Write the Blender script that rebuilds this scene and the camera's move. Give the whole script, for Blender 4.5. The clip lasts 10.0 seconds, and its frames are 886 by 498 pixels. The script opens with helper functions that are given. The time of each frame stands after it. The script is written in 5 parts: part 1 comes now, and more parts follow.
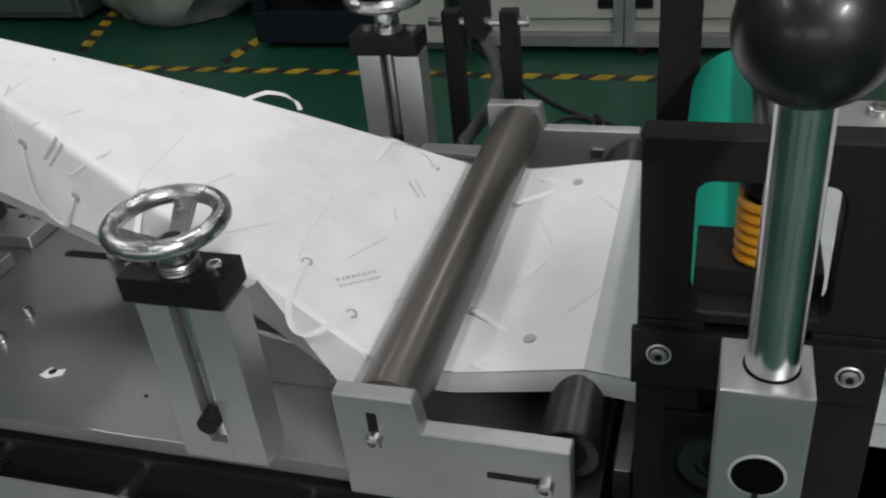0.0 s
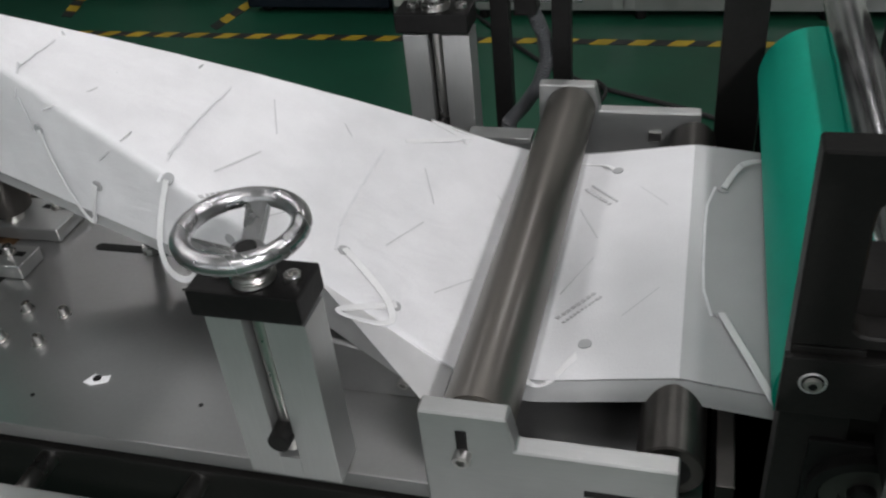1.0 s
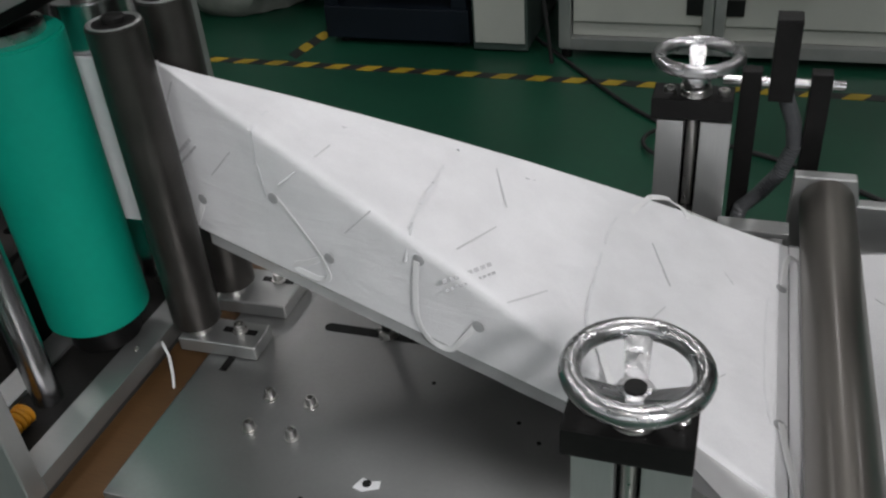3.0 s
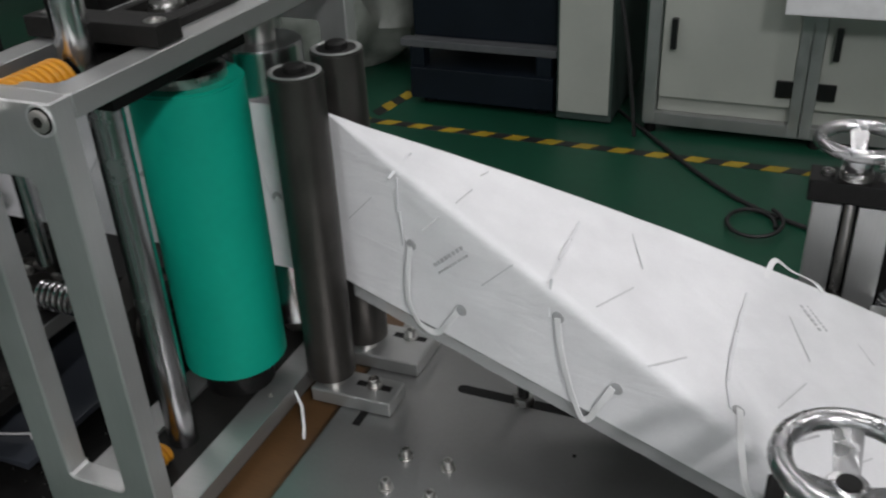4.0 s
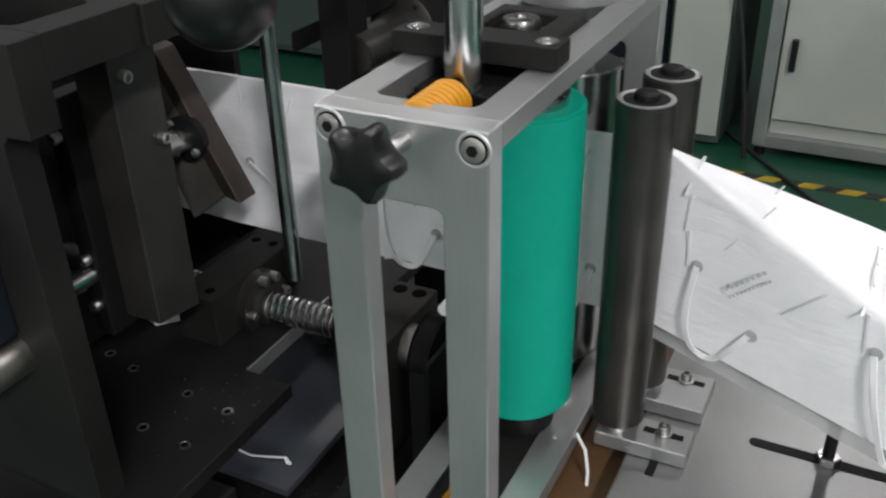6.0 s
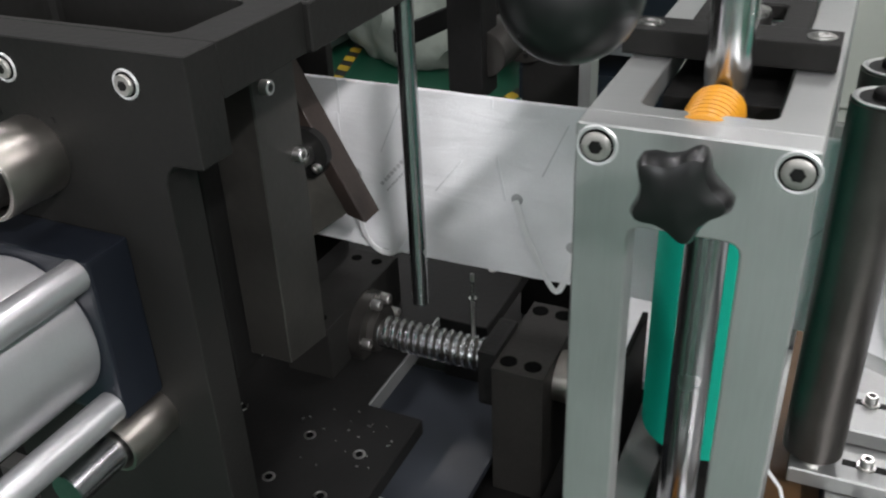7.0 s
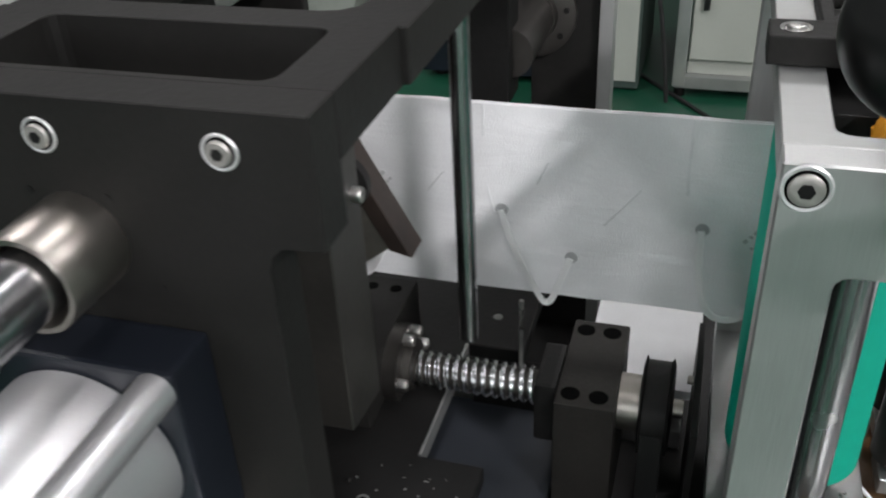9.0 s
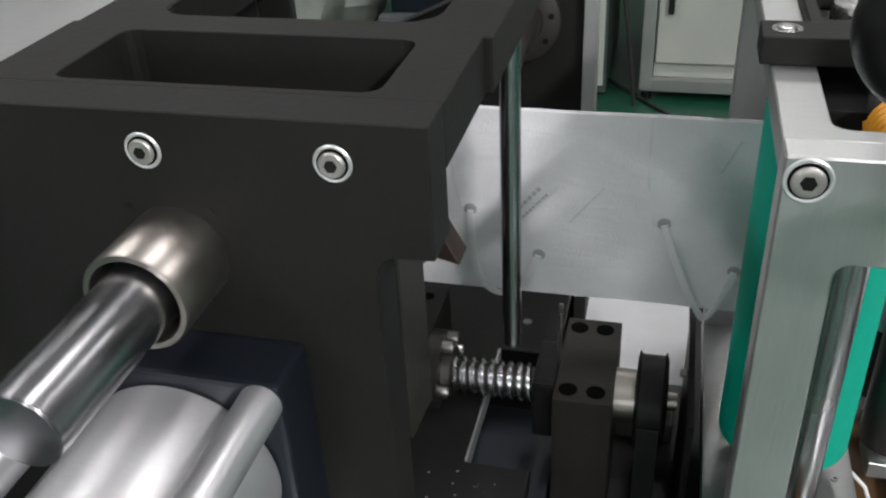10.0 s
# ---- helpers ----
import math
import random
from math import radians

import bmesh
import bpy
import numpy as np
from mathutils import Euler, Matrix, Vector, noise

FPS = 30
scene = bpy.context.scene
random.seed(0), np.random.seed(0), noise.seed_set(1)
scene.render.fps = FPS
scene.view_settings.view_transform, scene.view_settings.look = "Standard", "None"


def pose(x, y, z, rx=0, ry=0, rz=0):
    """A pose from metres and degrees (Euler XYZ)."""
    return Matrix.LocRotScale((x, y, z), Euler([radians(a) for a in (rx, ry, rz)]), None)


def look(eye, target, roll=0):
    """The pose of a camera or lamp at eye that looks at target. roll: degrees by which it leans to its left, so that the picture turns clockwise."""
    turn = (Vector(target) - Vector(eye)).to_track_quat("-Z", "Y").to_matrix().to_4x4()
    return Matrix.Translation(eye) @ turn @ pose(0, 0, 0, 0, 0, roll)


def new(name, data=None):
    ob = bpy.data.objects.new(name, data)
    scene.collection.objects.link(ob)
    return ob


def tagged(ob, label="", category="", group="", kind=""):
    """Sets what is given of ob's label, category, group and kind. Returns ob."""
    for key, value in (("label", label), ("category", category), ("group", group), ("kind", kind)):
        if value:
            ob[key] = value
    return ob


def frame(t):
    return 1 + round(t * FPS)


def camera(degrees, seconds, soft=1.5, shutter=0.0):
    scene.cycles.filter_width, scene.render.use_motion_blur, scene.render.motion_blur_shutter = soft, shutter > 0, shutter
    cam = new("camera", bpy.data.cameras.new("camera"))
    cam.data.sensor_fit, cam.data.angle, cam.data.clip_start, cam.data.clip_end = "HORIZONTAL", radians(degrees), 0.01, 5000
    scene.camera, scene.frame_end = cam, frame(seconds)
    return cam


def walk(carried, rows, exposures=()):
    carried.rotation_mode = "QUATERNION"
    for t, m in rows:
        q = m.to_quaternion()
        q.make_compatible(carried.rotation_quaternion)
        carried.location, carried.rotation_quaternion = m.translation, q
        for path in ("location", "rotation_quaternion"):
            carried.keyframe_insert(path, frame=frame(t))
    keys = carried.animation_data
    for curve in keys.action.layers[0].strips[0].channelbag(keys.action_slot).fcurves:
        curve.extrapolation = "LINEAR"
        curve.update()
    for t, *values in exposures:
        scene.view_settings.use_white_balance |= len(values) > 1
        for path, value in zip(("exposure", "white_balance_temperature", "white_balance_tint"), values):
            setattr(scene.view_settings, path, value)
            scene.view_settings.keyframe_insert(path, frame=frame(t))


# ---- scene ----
cam = camera(52.02, 10.0, soft=2.2, shutter=0.25)
PATH = [
    (0, (0.4765, -0.5690, 0.4005), (0.2004, 0.2223, -0.1450), -6.57),
    (0.5, (0.4439, -0.5596, 0.4002), (0.1834, 0.2235, -0.1644), -6.88),
    (1, (0.4106, -0.5424, 0.4045), (0.1553, 0.2303, -0.1766), -6.55),
    (1.5, (0.3661, -0.5366, 0.4213), (0.0997, 0.2220, -0.1733), -5.40),
    (2, (0.3091, -0.5279, 0.4301), (0.0351, 0.2318, -0.1597), -6.21),
    (2.5, (0.2650, -0.5331, 0.4339), (-0.0105, 0.2358, -0.1431), -5.23),
    (2.7, (0.2494, -0.5302, 0.4371), (-0.0285, 0.2409, -0.1358), -5.29),
    (3.8, (0.1813, -0.5424, 0.4428), (-0.1490, 0.2571, -0.0590), -2.95),
    (4, (0.1629, -0.5466, 0.4407), (-0.1857, 0.2483, -0.0558), -2.75),
    (4.5, (0.1221, -0.5469, 0.4403), (-0.2778, 0.2272, -0.0506), -3.83),
    (5, (0.0746, -0.5736, 0.4443), (-0.3425, 0.1921, -0.0454), -3.98),
    (5.2, (0.0572, -0.5820, 0.4460), (-0.3531, 0.1859, -0.0460), -3.67),
    (6.3, (-0.0548, -0.5743, 0.4380), (-0.4534, 0.2028, -0.0491), -1.07),
    (6.5, (-0.0833, -0.5672, 0.4324), (-0.4781, 0.2118, -0.0548), -1.49),
    (7, (-0.1597, -0.5669, 0.4309), (-0.5362, 0.2138, -0.0679), -2.50),
    (7.5, (-0.2041, -0.5339, 0.4337), (-0.5408, 0.2535, -0.0827), -2.96),
    (8, (-0.2253, -0.5355, 0.4342), (-0.5149, 0.2658, -0.0894), -1.23),
    (8.5, (-0.2456, -0.5209, 0.4313), (-0.5156, 0.2807, -0.1023), -2.75),
    (9, (-0.2791, -0.5289, 0.4340), (-0.5390, 0.2756, -0.1001), -3.01),
    (9.5, (-0.2803, -0.5384, 0.4316), (-0.5307, 0.2708, -0.0999), -3.66),
    (10, (-0.2931, -0.5444, 0.4382), (-0.5209, 0.2732, -0.0906), -3.21),
]
walk(cam, [(t, look(eye, target, roll)) for t, eye, target, roll in PATH],
     exposures=((0.0, -0.52), (1.0, -0.5), (2.0, -0.64), (2.6, -0.7), (4.0, -0.55), (5.2, -0.38), (6.3, 0.18), (7.0, 0.38), (8.0, 0.36), (10.0, 0.34)))

# ---- light ----
FLOOR = -0.9
CEIL = 3.2
world = bpy.data.worlds.new("hall")
scene.world = world
world.use_nodes = True
world.node_tree.nodes["Background"].inputs[0].default_value = (0.55, 0.6, 0.62, 1)
world.node_tree.nodes["Background"].inputs[1].default_value = 0.04


def tube_lamp(x, y, power, sx, sy):
    data = bpy.data.lights.new("ceiling_tube", "AREA")
    data.shape, data.size, data.size_y, data.energy, data.color = "RECTANGLE", sx, sy, power, (0.985, 0.96, 0.985)
    ob = new("ceiling_tube", data)
    ob.location = (x, y, CEIL - 0.16)
    return ob


FIXTURES = ((-2.6, -1.8, 34.0), (-2.6, 0.9, 34.0), (-2.6, 3.6, 18.0), (0.2, -1.8, 16.0), (0.2, 0.9, 26.0), (0.2, 3.6, 20.0),
            (2.5, -3.2, 270.0), (2.5, 0.9, 40.0), (2.5, 3.6, 20.0))  # x, y and power of the twin tubes
for lx, ly, power in FIXTURES:
    tube_lamp(lx, ly, power, 0.3, 1.3)
# daylight through the window band behind the camera
for wx in (-4.5, 0.0, 4.5):
    day = bpy.data.lights.new("window_daylight", "AREA")
    day.shape, day.size, day.size_y, day.energy, day.color = "RECTANGLE", 3.2, 1.5, 24.0, (0.93, 0.95, 1.0)
    sky_light = new("window_daylight", day)
    sky_light.matrix_world = look((wx, -6.85, 1.6), (wx * 0.5, 0, 0.2))

# ---- materials ----


GLOW = bpy.data.materials.new("tube_glow")
GLOW.use_nodes = True
GLOW.node_tree.nodes["Principled BSDF"].inputs["Emission Color"].default_value = (1, 0.98, 0.94, 1)
GLOW.node_tree.nodes["Principled BSDF"].inputs["Emission Strength"].default_value = 6.0
DAY = bpy.data.materials.new("frosted_daylight")
DAY.use_nodes = True
DAY.node_tree.nodes["Principled BSDF"].inputs["Emission Color"].default_value = (0.93, 0.96, 1, 1)
DAY.node_tree.nodes["Principled BSDF"].inputs["Emission Strength"].default_value = 1.8


def nodes_of(name):
    m = bpy.data.materials.new(name)
    m.use_nodes = True
    nt = m.node_tree
    return m, nt, nt.nodes["Principled BSDF"]


def material(name, color, rough=0.5, metal=0.0, grain=200.0, amount=0.12, bump=0.02, stretch=(1, 1, 1), wear=0.1, big=9.0, coat=0.0):
    """A surface with fine grain, broad stains and slight relief."""
    m, nt, bs = nodes_of(name)
    n, l = nt.nodes, nt.links
    tc = n.new("ShaderNodeTexCoord")
    mp = n.new("ShaderNodeMapping")
    mp.inputs["Scale"].default_value = stretch
    l.new(tc.outputs["Object"], mp.inputs["Vector"])
    fine, broad = n.new("ShaderNodeTexNoise"), n.new("ShaderNodeTexNoise")
    fine.inputs["Scale"].default_value, fine.inputs["Detail"].default_value = grain, 4
    broad.inputs["Scale"].default_value, broad.inputs["Detail"].default_value = big, 5
    l.new(mp.outputs["Vector"], fine.inputs["Vector"])
    l.new(tc.outputs["Object"], broad.inputs["Vector"])
    mix = n.new("ShaderNodeMix")
    mix.data_type = "RGBA"
    dark = [c * (1 - amount) for c in color]
    lite = [min(1.0, c * (1 + amount)) for c in color]
    mix.inputs["A"].default_value, mix.inputs["B"].default_value = (*dark, 1), (*lite, 1)
    l.new(fine.outputs["Fac"], mix.inputs["Factor"])
    mix2 = n.new("ShaderNodeMix")
    mix2.data_type = "RGBA"
    mix2.blend_type = "MULTIPLY"
    ramp = n.new("ShaderNodeMapRange")
    ramp.inputs["From Min"].default_value, ramp.inputs["From Max"].default_value = 0.35, 0.65
    ramp.inputs["To Min"].default_value, ramp.inputs["To Max"].default_value = 1 - 2 * wear, 1.0
    l.new(broad.outputs["Fac"], ramp.inputs["Value"])
    mix2.inputs["Factor"].default_value = 1.0
    l.new(mix.outputs["Result"], mix2.inputs["A"])
    l.new(ramp.outputs["Result"], mix2.inputs["B"])
    l.new(mix2.outputs["Result"], bs.inputs["Base Color"])
    rr = n.new("ShaderNodeMapRange")
    rr.inputs["To Min"].default_value, rr.inputs["To Max"].default_value = max(0.02, rough - 0.08), min(1.0, rough + 0.1)
    l.new(broad.outputs["Fac"], rr.inputs["Value"])
    l.new(rr.outputs["Result"], bs.inputs["Roughness"])
    bs.inputs["Metallic"].default_value = metal
    bs.inputs["Coat Weight"].default_value = coat
    bp = n.new("ShaderNodeBump")
    bp.inputs["Strength"].default_value, bp.inputs["Distance"].default_value = bump * 10, 0.0006
    l.new(fine.outputs["Fac"], bp.inputs["Height"])
    l.new(bp.outputs["Normal"], bs.inputs["Normal"])
    return m


ALU = material("brushed_aluminium", (0.46, 0.47, 0.46), 0.42, 0.85, 60, 0.06, 0.02, (1, 14, 14), 0.06, 14)
ALU_PLATE = material("bead_blasted_plate", (0.35, 0.352, 0.346), 0.35, 0.86, 300, 0.05, 0.015, (1, 1, 1), 0.1, 6)
ALU_CYL = material("satin_cylinder_tube", (0.66, 0.66, 0.67), 0.4, 0.8, 60, 0.04, 0.01, (1, 14, 14), 0.05, 14)
ALU_V = material("brushed_aluminium_upright", (0.56, 0.57, 0.56), 0.4, 0.85, 60, 0.06, 0.02, (14, 14, 1), 0.06, 14)
ALU_SEAT = material("turned_aluminium", (0.8, 0.8, 0.8), 0.4, 0.7, 60, 0.04, 0.01, (1, 1, 1), 0.04, 30)
CHROME = material("polished_chrome", (0.7, 0.7, 0.705), 0.2, 1.0, 40, 0.03, 0.004, (1, 1, 1), 0.05, 30)
WHEEL = material("cast_chrome", (0.55, 0.55, 0.555), 0.27, 1.0, 150, 0.18, 0.12, (1, 1, 1), 0.08, 50)
ROD = material("hard_chrome_rod", (0.44, 0.44, 0.45), 0.24, 1.0, 60, 0.05, 0.006, (1, 1, 1), 0.06, 30)
RAIL = material("grey_green_rail", (0.2, 0.21, 0.205), 0.36, 0.75, 200, 0.06, 0.015, (1, 1, 1), 0.1, 8)
STEEL = material("machined_steel", (0.6, 0.59, 0.57), 0.28, 1.0, 80, 0.08, 0.01, (1, 1, 1), 0.1, 30)
SCREW = material("dull_zinc_screw", (0.5, 0.48, 0.45), 0.45, 0.8, 300, 0.15, 0.02, (1, 1, 1), 0.15, 90)
NICKEL = material("worn_nickel_sleeve", (0.4, 0.375, 0.34), 0.36, 1.0, 120, 0.06, 0.008, (20, 1, 20), 0.05, 40)
BLACK = material("black_oxide_steel", (0.014, 0.0137, 0.0133), 0.45, 0.2, 260, 0.25, 0.03, (1, 1, 1), 0.2, 14)
BLACK_MATT = material("black_anodised_plate", (0.0165, 0.016, 0.0149), 0.55, 0.1, 320, 0.2, 0.03, (1, 1, 1), 0.15, 10)
DIE = material("brown_grey_tool_steel", (0.16, 0.152, 0.134), 0.42, 0.35, 200, 0.15, 0.02, (1, 1, 1), 0.15, 20)
BLOCK = material("brown_black_block", (0.022, 0.0205, 0.0185), 0.6, 0.0, 320, 0.2, 0.03, (1, 1, 1), 0.12, 20)
for dark in (BLACK, BLACK_MATT, BLOCK):
    dark.node_tree.nodes["Principled BSDF"].inputs["Specular IOR Level"].default_value = 0.2
BLACK_PLASTIC = material("black_bakelite", (0.008, 0.008, 0.008), 0.33, 0.0, 90, 0.2, 0.006, (1, 1, 1), 0.1, 20, 0.15)
ROLL_DARK = material("dark_anodised_roller", (0.085, 0.08, 0.074), 0.36, 0.8, 40, 0.12, 0.015, (6, 6, 60), 0.12, 30)
ROLL_STEEL = material("grey_steel_roller", (0.19, 0.178, 0.16), 0.46, 0.95, 40, 0.04, 0.004, (2, 90, 2), 0.03, 12, 0.22)
ROLL_STEEL.node_tree.nodes["Principled BSDF"].inputs["Coat Roughness"].default_value = 0.12
GREEN = material("green_rubber", (0.0, 0.34, 0.23), 0.6, 0.0, 180, 0.06, 0.02, (1, 1, 1), 0.05, 12)
GREEN.node_tree.nodes["Principled BSDF"].inputs["Specular IOR Level"].default_value = 0.25
ORANGE = material("orange_spring_paint", (0.62, 0.27, 0.012), 0.42, 0.0, 120, 0.08, 0.01, (1, 1, 1), 0.08, 40)
FABRIC = material("white_nonwoven", (0.81, 0.81, 0.82), 0.85, 0.0, 900, 0.05, 0.05, (1, 1, 1), 0.035, 34)

def add_wrinkles(mat, scale, depth, strength):
    """Soft uneven creases on top of the fine relief of a fabric."""
    n, l = mat.node_tree.nodes, mat.node_tree.links
    bs = n["Principled BSDF"]
    tc, mp, ns, bp = n.new("ShaderNodeTexCoord"), n.new("ShaderNodeMapping"), n.new("ShaderNodeTexNoise"), n.new("ShaderNodeBump")
    mp.inputs["Scale"].default_value, mp.inputs["Rotation"].default_value = (0.45, 1.0, 1.5), (0.0, 0.35, 0.2)
    ns.inputs["Scale"].default_value, ns.inputs["Detail"].default_value, ns.inputs["Distortion"].default_value = scale, 3.0, 1.2
    bp.inputs["Strength"].default_value, bp.inputs["Distance"].default_value = strength, depth
    l.new(tc.outputs["Object"], mp.inputs["Vector"])
    l.new(mp.outputs["Vector"], ns.inputs["Vector"])
    l.new(ns.outputs["Fac"], bp.inputs["Height"])
    l.new(bs.inputs["Normal"].links[0].from_socket, bp.inputs["Normal"])
    l.new(bp.outputs["Normal"], bs.inputs["Normal"])


add_wrinkles(FABRIC, 26.0, 0.004, 0.38)
LOOP = material("white_elastic", (0.82, 0.82, 0.82), 0.8, 0.0, 900, 0.06, 0.05, (1, 1, 1), 0.03, 40)
WELD = material("fused_nonwoven", (0.42, 0.425, 0.43), 0.6, 0.0, 900, 0.1, 0.03, (1, 1, 1), 0.05, 60)
EMBOSS = material("pressed_nonwoven", (0.6, 0.605, 0.61), 0.75, 0.0, 900, 0.08, 0.03, (1, 1, 1), 0.03, 40)
PRINT = material("grey_ink", (0.53, 0.53, 0.54), 0.7, 0.0, 600, 0.1, 0.01, (1, 1, 1), 0.1, 60)
FAINT = material("lightly_pressed_nonwoven", (0.75, 0.755, 0.765), 0.85, 0.0, 900, 0.06, 0.05, (1, 1, 1), 0.03, 40)


def see_through(name, color, share):
    """Thin fabric that lets part of what lies behind it show."""
    m = material(name, color, 0.85, 0.0, 900, 0.06, 0.05, (1, 1, 1), 0.04, 16)
    n, l = m.node_tree.nodes, m.node_tree.links
    clear, mix = n.new("ShaderNodeBsdfTransparent"), n.new("ShaderNodeMixShader")
    mix.inputs[0].default_value = share
    l.new(n["Principled BSDF"].outputs[0], mix.inputs[1])
    l.new(clear.outputs[0], mix.inputs[2])
    l.new(mix.outputs[0], n["Material Output"].inputs["Surface"])
    return m


# greyer and more see-through, to paint the shade on the web past the crest
SHADED_WEB = see_through("nonwoven_greyed_for_shade", (0.7, 0.71, 0.71), 0.42)
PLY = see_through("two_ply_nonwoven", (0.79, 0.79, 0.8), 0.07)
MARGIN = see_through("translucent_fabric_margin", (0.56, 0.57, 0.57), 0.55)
FLOOR_GREEN = material("green_epoxy_floor", (0.007, 0.064, 0.034), 0.38, 0.0, 30, 0.15, 0.01, (1, 1, 1), 0.18, 1.6)
TAPE_Y = material("yellow_floor_tape", (0.42, 0.30, 0.02), 0.5, 0.0, 60, 0.15, 0.01, (1, 1, 1), 0.2, 6)
TAPE_K = material("black_floor_tape", (0.02, 0.022, 0.02), 0.5, 0.0, 60, 0.15, 0.01, (1, 1, 1), 0.2, 6)
CREAM = material("cream_sheet_steel", (0.43, 0.45, 0.405), 0.45, 0.0, 60, 0.03, 0.008, (1, 1, 1), 0.05, 3)
NAVY = material("dark_blue_paint", (0.006, 0.010, 0.016), 0.4, 0.0, 80, 0.15, 0.01, (1, 1, 1), 0.15, 4)
NAVY.node_tree.nodes["Principled BSDF"].inputs["Specular IOR Level"].default_value = 0.25
DARK_BLUE = material("blue_black_enamel", (0.012, 0.015, 0.022), 0.35, 0.1, 120, 0.15, 0.01, (1, 1, 1), 0.12, 10)
BROWN = material("brown_phenolic_board", (0.13, 0.068, 0.027), 0.5, 0.0, 60, 0.2, 0.02, (1, 10, 1), 0.15, 12)
WALL = material("pale_wall_paint", (0.6, 0.62, 0.6), 0.7, 0.0, 60, 0.03, 0.01, (1, 1, 1), 0.06, 1)
PAN = material("blue_grey_plastic", (0.04, 0.045, 0.055), 0.3, 0.0, 60, 0.06, 0.01, (1, 1, 1), 0.12, 10)
CEILING = material("grey_ceiling_panel", (0.48, 0.48, 0.48), 0.8, 0.0, 60, 0.03, 0.01, (1, 1, 1), 0.06, 1)
# black oxide lightened so the holder plate's +x face looks lit
HOLDER = material("side_lit_black_oxide", (0.042, 0.04, 0.036), 0.42, 0.3, 220, 0.2, 0.02, (1, 1, 1), 0.2, 18)
DIE_EDGE = material("brown_oxide_edge", (0.05, 0.036, 0.03), 0.5, 0.3, 200, 0.15, 0.02, (1, 1, 1), 0.2, 25)
PANEL = material("grey_green_paint", (0.05, 0.075, 0.065), 0.5, 0.0, 60, 0.06, 0.01, (1, 1, 1), 0.1, 2)
# near-black for flat discs and cores that paint the shade inside bores and gaps
RECESS_SHADE = material("recess_shade_black", (0.002, 0.002, 0.002), 0.9, 0.0, 60, 0.1, 0.01, (1, 1, 1), 0.1, 20)
RECESS_SHADE.node_tree.nodes["Principled BSDF"].inputs["Specular IOR Level"].default_value = 0.05
HOSE = material("grey_corrugated_hose", (0.1, 0.105, 0.11), 0.4, 0.0, 60, 0.1, 0.01, (1, 1, 1), 0.1, 20)
CABLE = material("black_cable_rubber", (0.015, 0.015, 0.015), 0.5, 0.0, 60, 0.1, 0.01, (1, 1, 1), 0.1, 20)
SACK = material("translucent_plastic_sack", (0.26, 0.28, 0.25), 0.4, 0.0, 20, 0.15, 0.05, (1, 1, 1), 0.2, 5)

# ---- shape helpers ----


def part(name, bm, mat, parent=None, label="", smooth=False):
    me = bpy.data.meshes.new(name)
    if smooth:
        for f in bm.faces:
            f.smooth = True
    bm.to_mesh(me)
    bm.free()
    if smooth:
        me.set_sharp_from_angle(angle=radians(38))
    me.materials.append(mat)
    ob = new(name, me)
    if parent:
        ob.parent = parent
    if label:
        tagged(ob, label)
    return ob


def thing(name, label, category, at=(0, 0, 0), group="", kind=""):
    return tagged(move(new(name), at), label, category, group, kind)


def move(ob, at):
    ob.location = at
    return ob


def box(x0, x1, y0, y1, z0, z1, bev=0.0008, bm=None):
    out = bm or bmesh.new()
    r = bmesh.ops.create_cube(out, size=1.0)
    m = Matrix.Translation(((x0 + x1) / 2, (y0 + y1) / 2, (z0 + z1) / 2)) @ Matrix.Diagonal((x1 - x0, y1 - y0, z1 - z0, 1))
    bmesh.ops.transform(out, matrix=m, verts=r["verts"])
    if bev:
        edges = list({e for v in r["verts"] for e in v.link_edges})
        bmesh.ops.bevel(out, geom=edges, offset=bev, segments=2, affect="EDGES", profile=0.7)
    return out


def between(p, q):
    p, q = Vector(p), Vector(q)
    d = q - p
    return Matrix.Translation((p + q) / 2) @ d.to_track_quat("Z", "Y").to_matrix().to_4x4(), d.length


def rod(p, q, r, seg=32, bev=0.0006, bm=None, r2=None):
    out = bm or bmesh.new()
    m, ln = between(p, q)
    g = bmesh.ops.create_cone(out, cap_ends=True, segments=seg, radius1=r, radius2=r if r2 is None else r2, depth=ln, matrix=m)
    if bev:
        rims = list({e for v in g["verts"] for e in v.link_edges if any(len(f.verts) > 4 for f in e.link_faces)})
        bmesh.ops.bevel(out, geom=rims, offset=bev, segments=2, affect="EDGES")
    return out


def lathe(profile, p, axis, seg=40, bm=None):
    """Turn (radius, height) pairs round the axis that starts at p."""
    out = bm or bmesh.new()
    turn = Matrix.Translation(p) @ Vector(axis).to_track_quat("Z", "Y").to_matrix().to_4x4()
    rings = []
    for r, h in profile:
        rings.append([out.verts.new(turn @ Vector((r * math.cos(2 * math.pi * k / seg), r * math.sin(2 * math.pi * k / seg), h))) for k in range(seg)])
    for a, b in zip(rings, rings[1:]):
        for k in range(seg):
            out.faces.new((a[k], a[(k + 1) % seg], b[(k + 1) % seg], b[k]))
    out.faces.new(rings[0][::-1])
    out.faces.new(rings[-1])
    bmesh.ops.remove_doubles(out, verts=out.verts, dist=1e-6)
    bmesh.ops.recalc_face_normals(out, faces=out.faces)
    return out


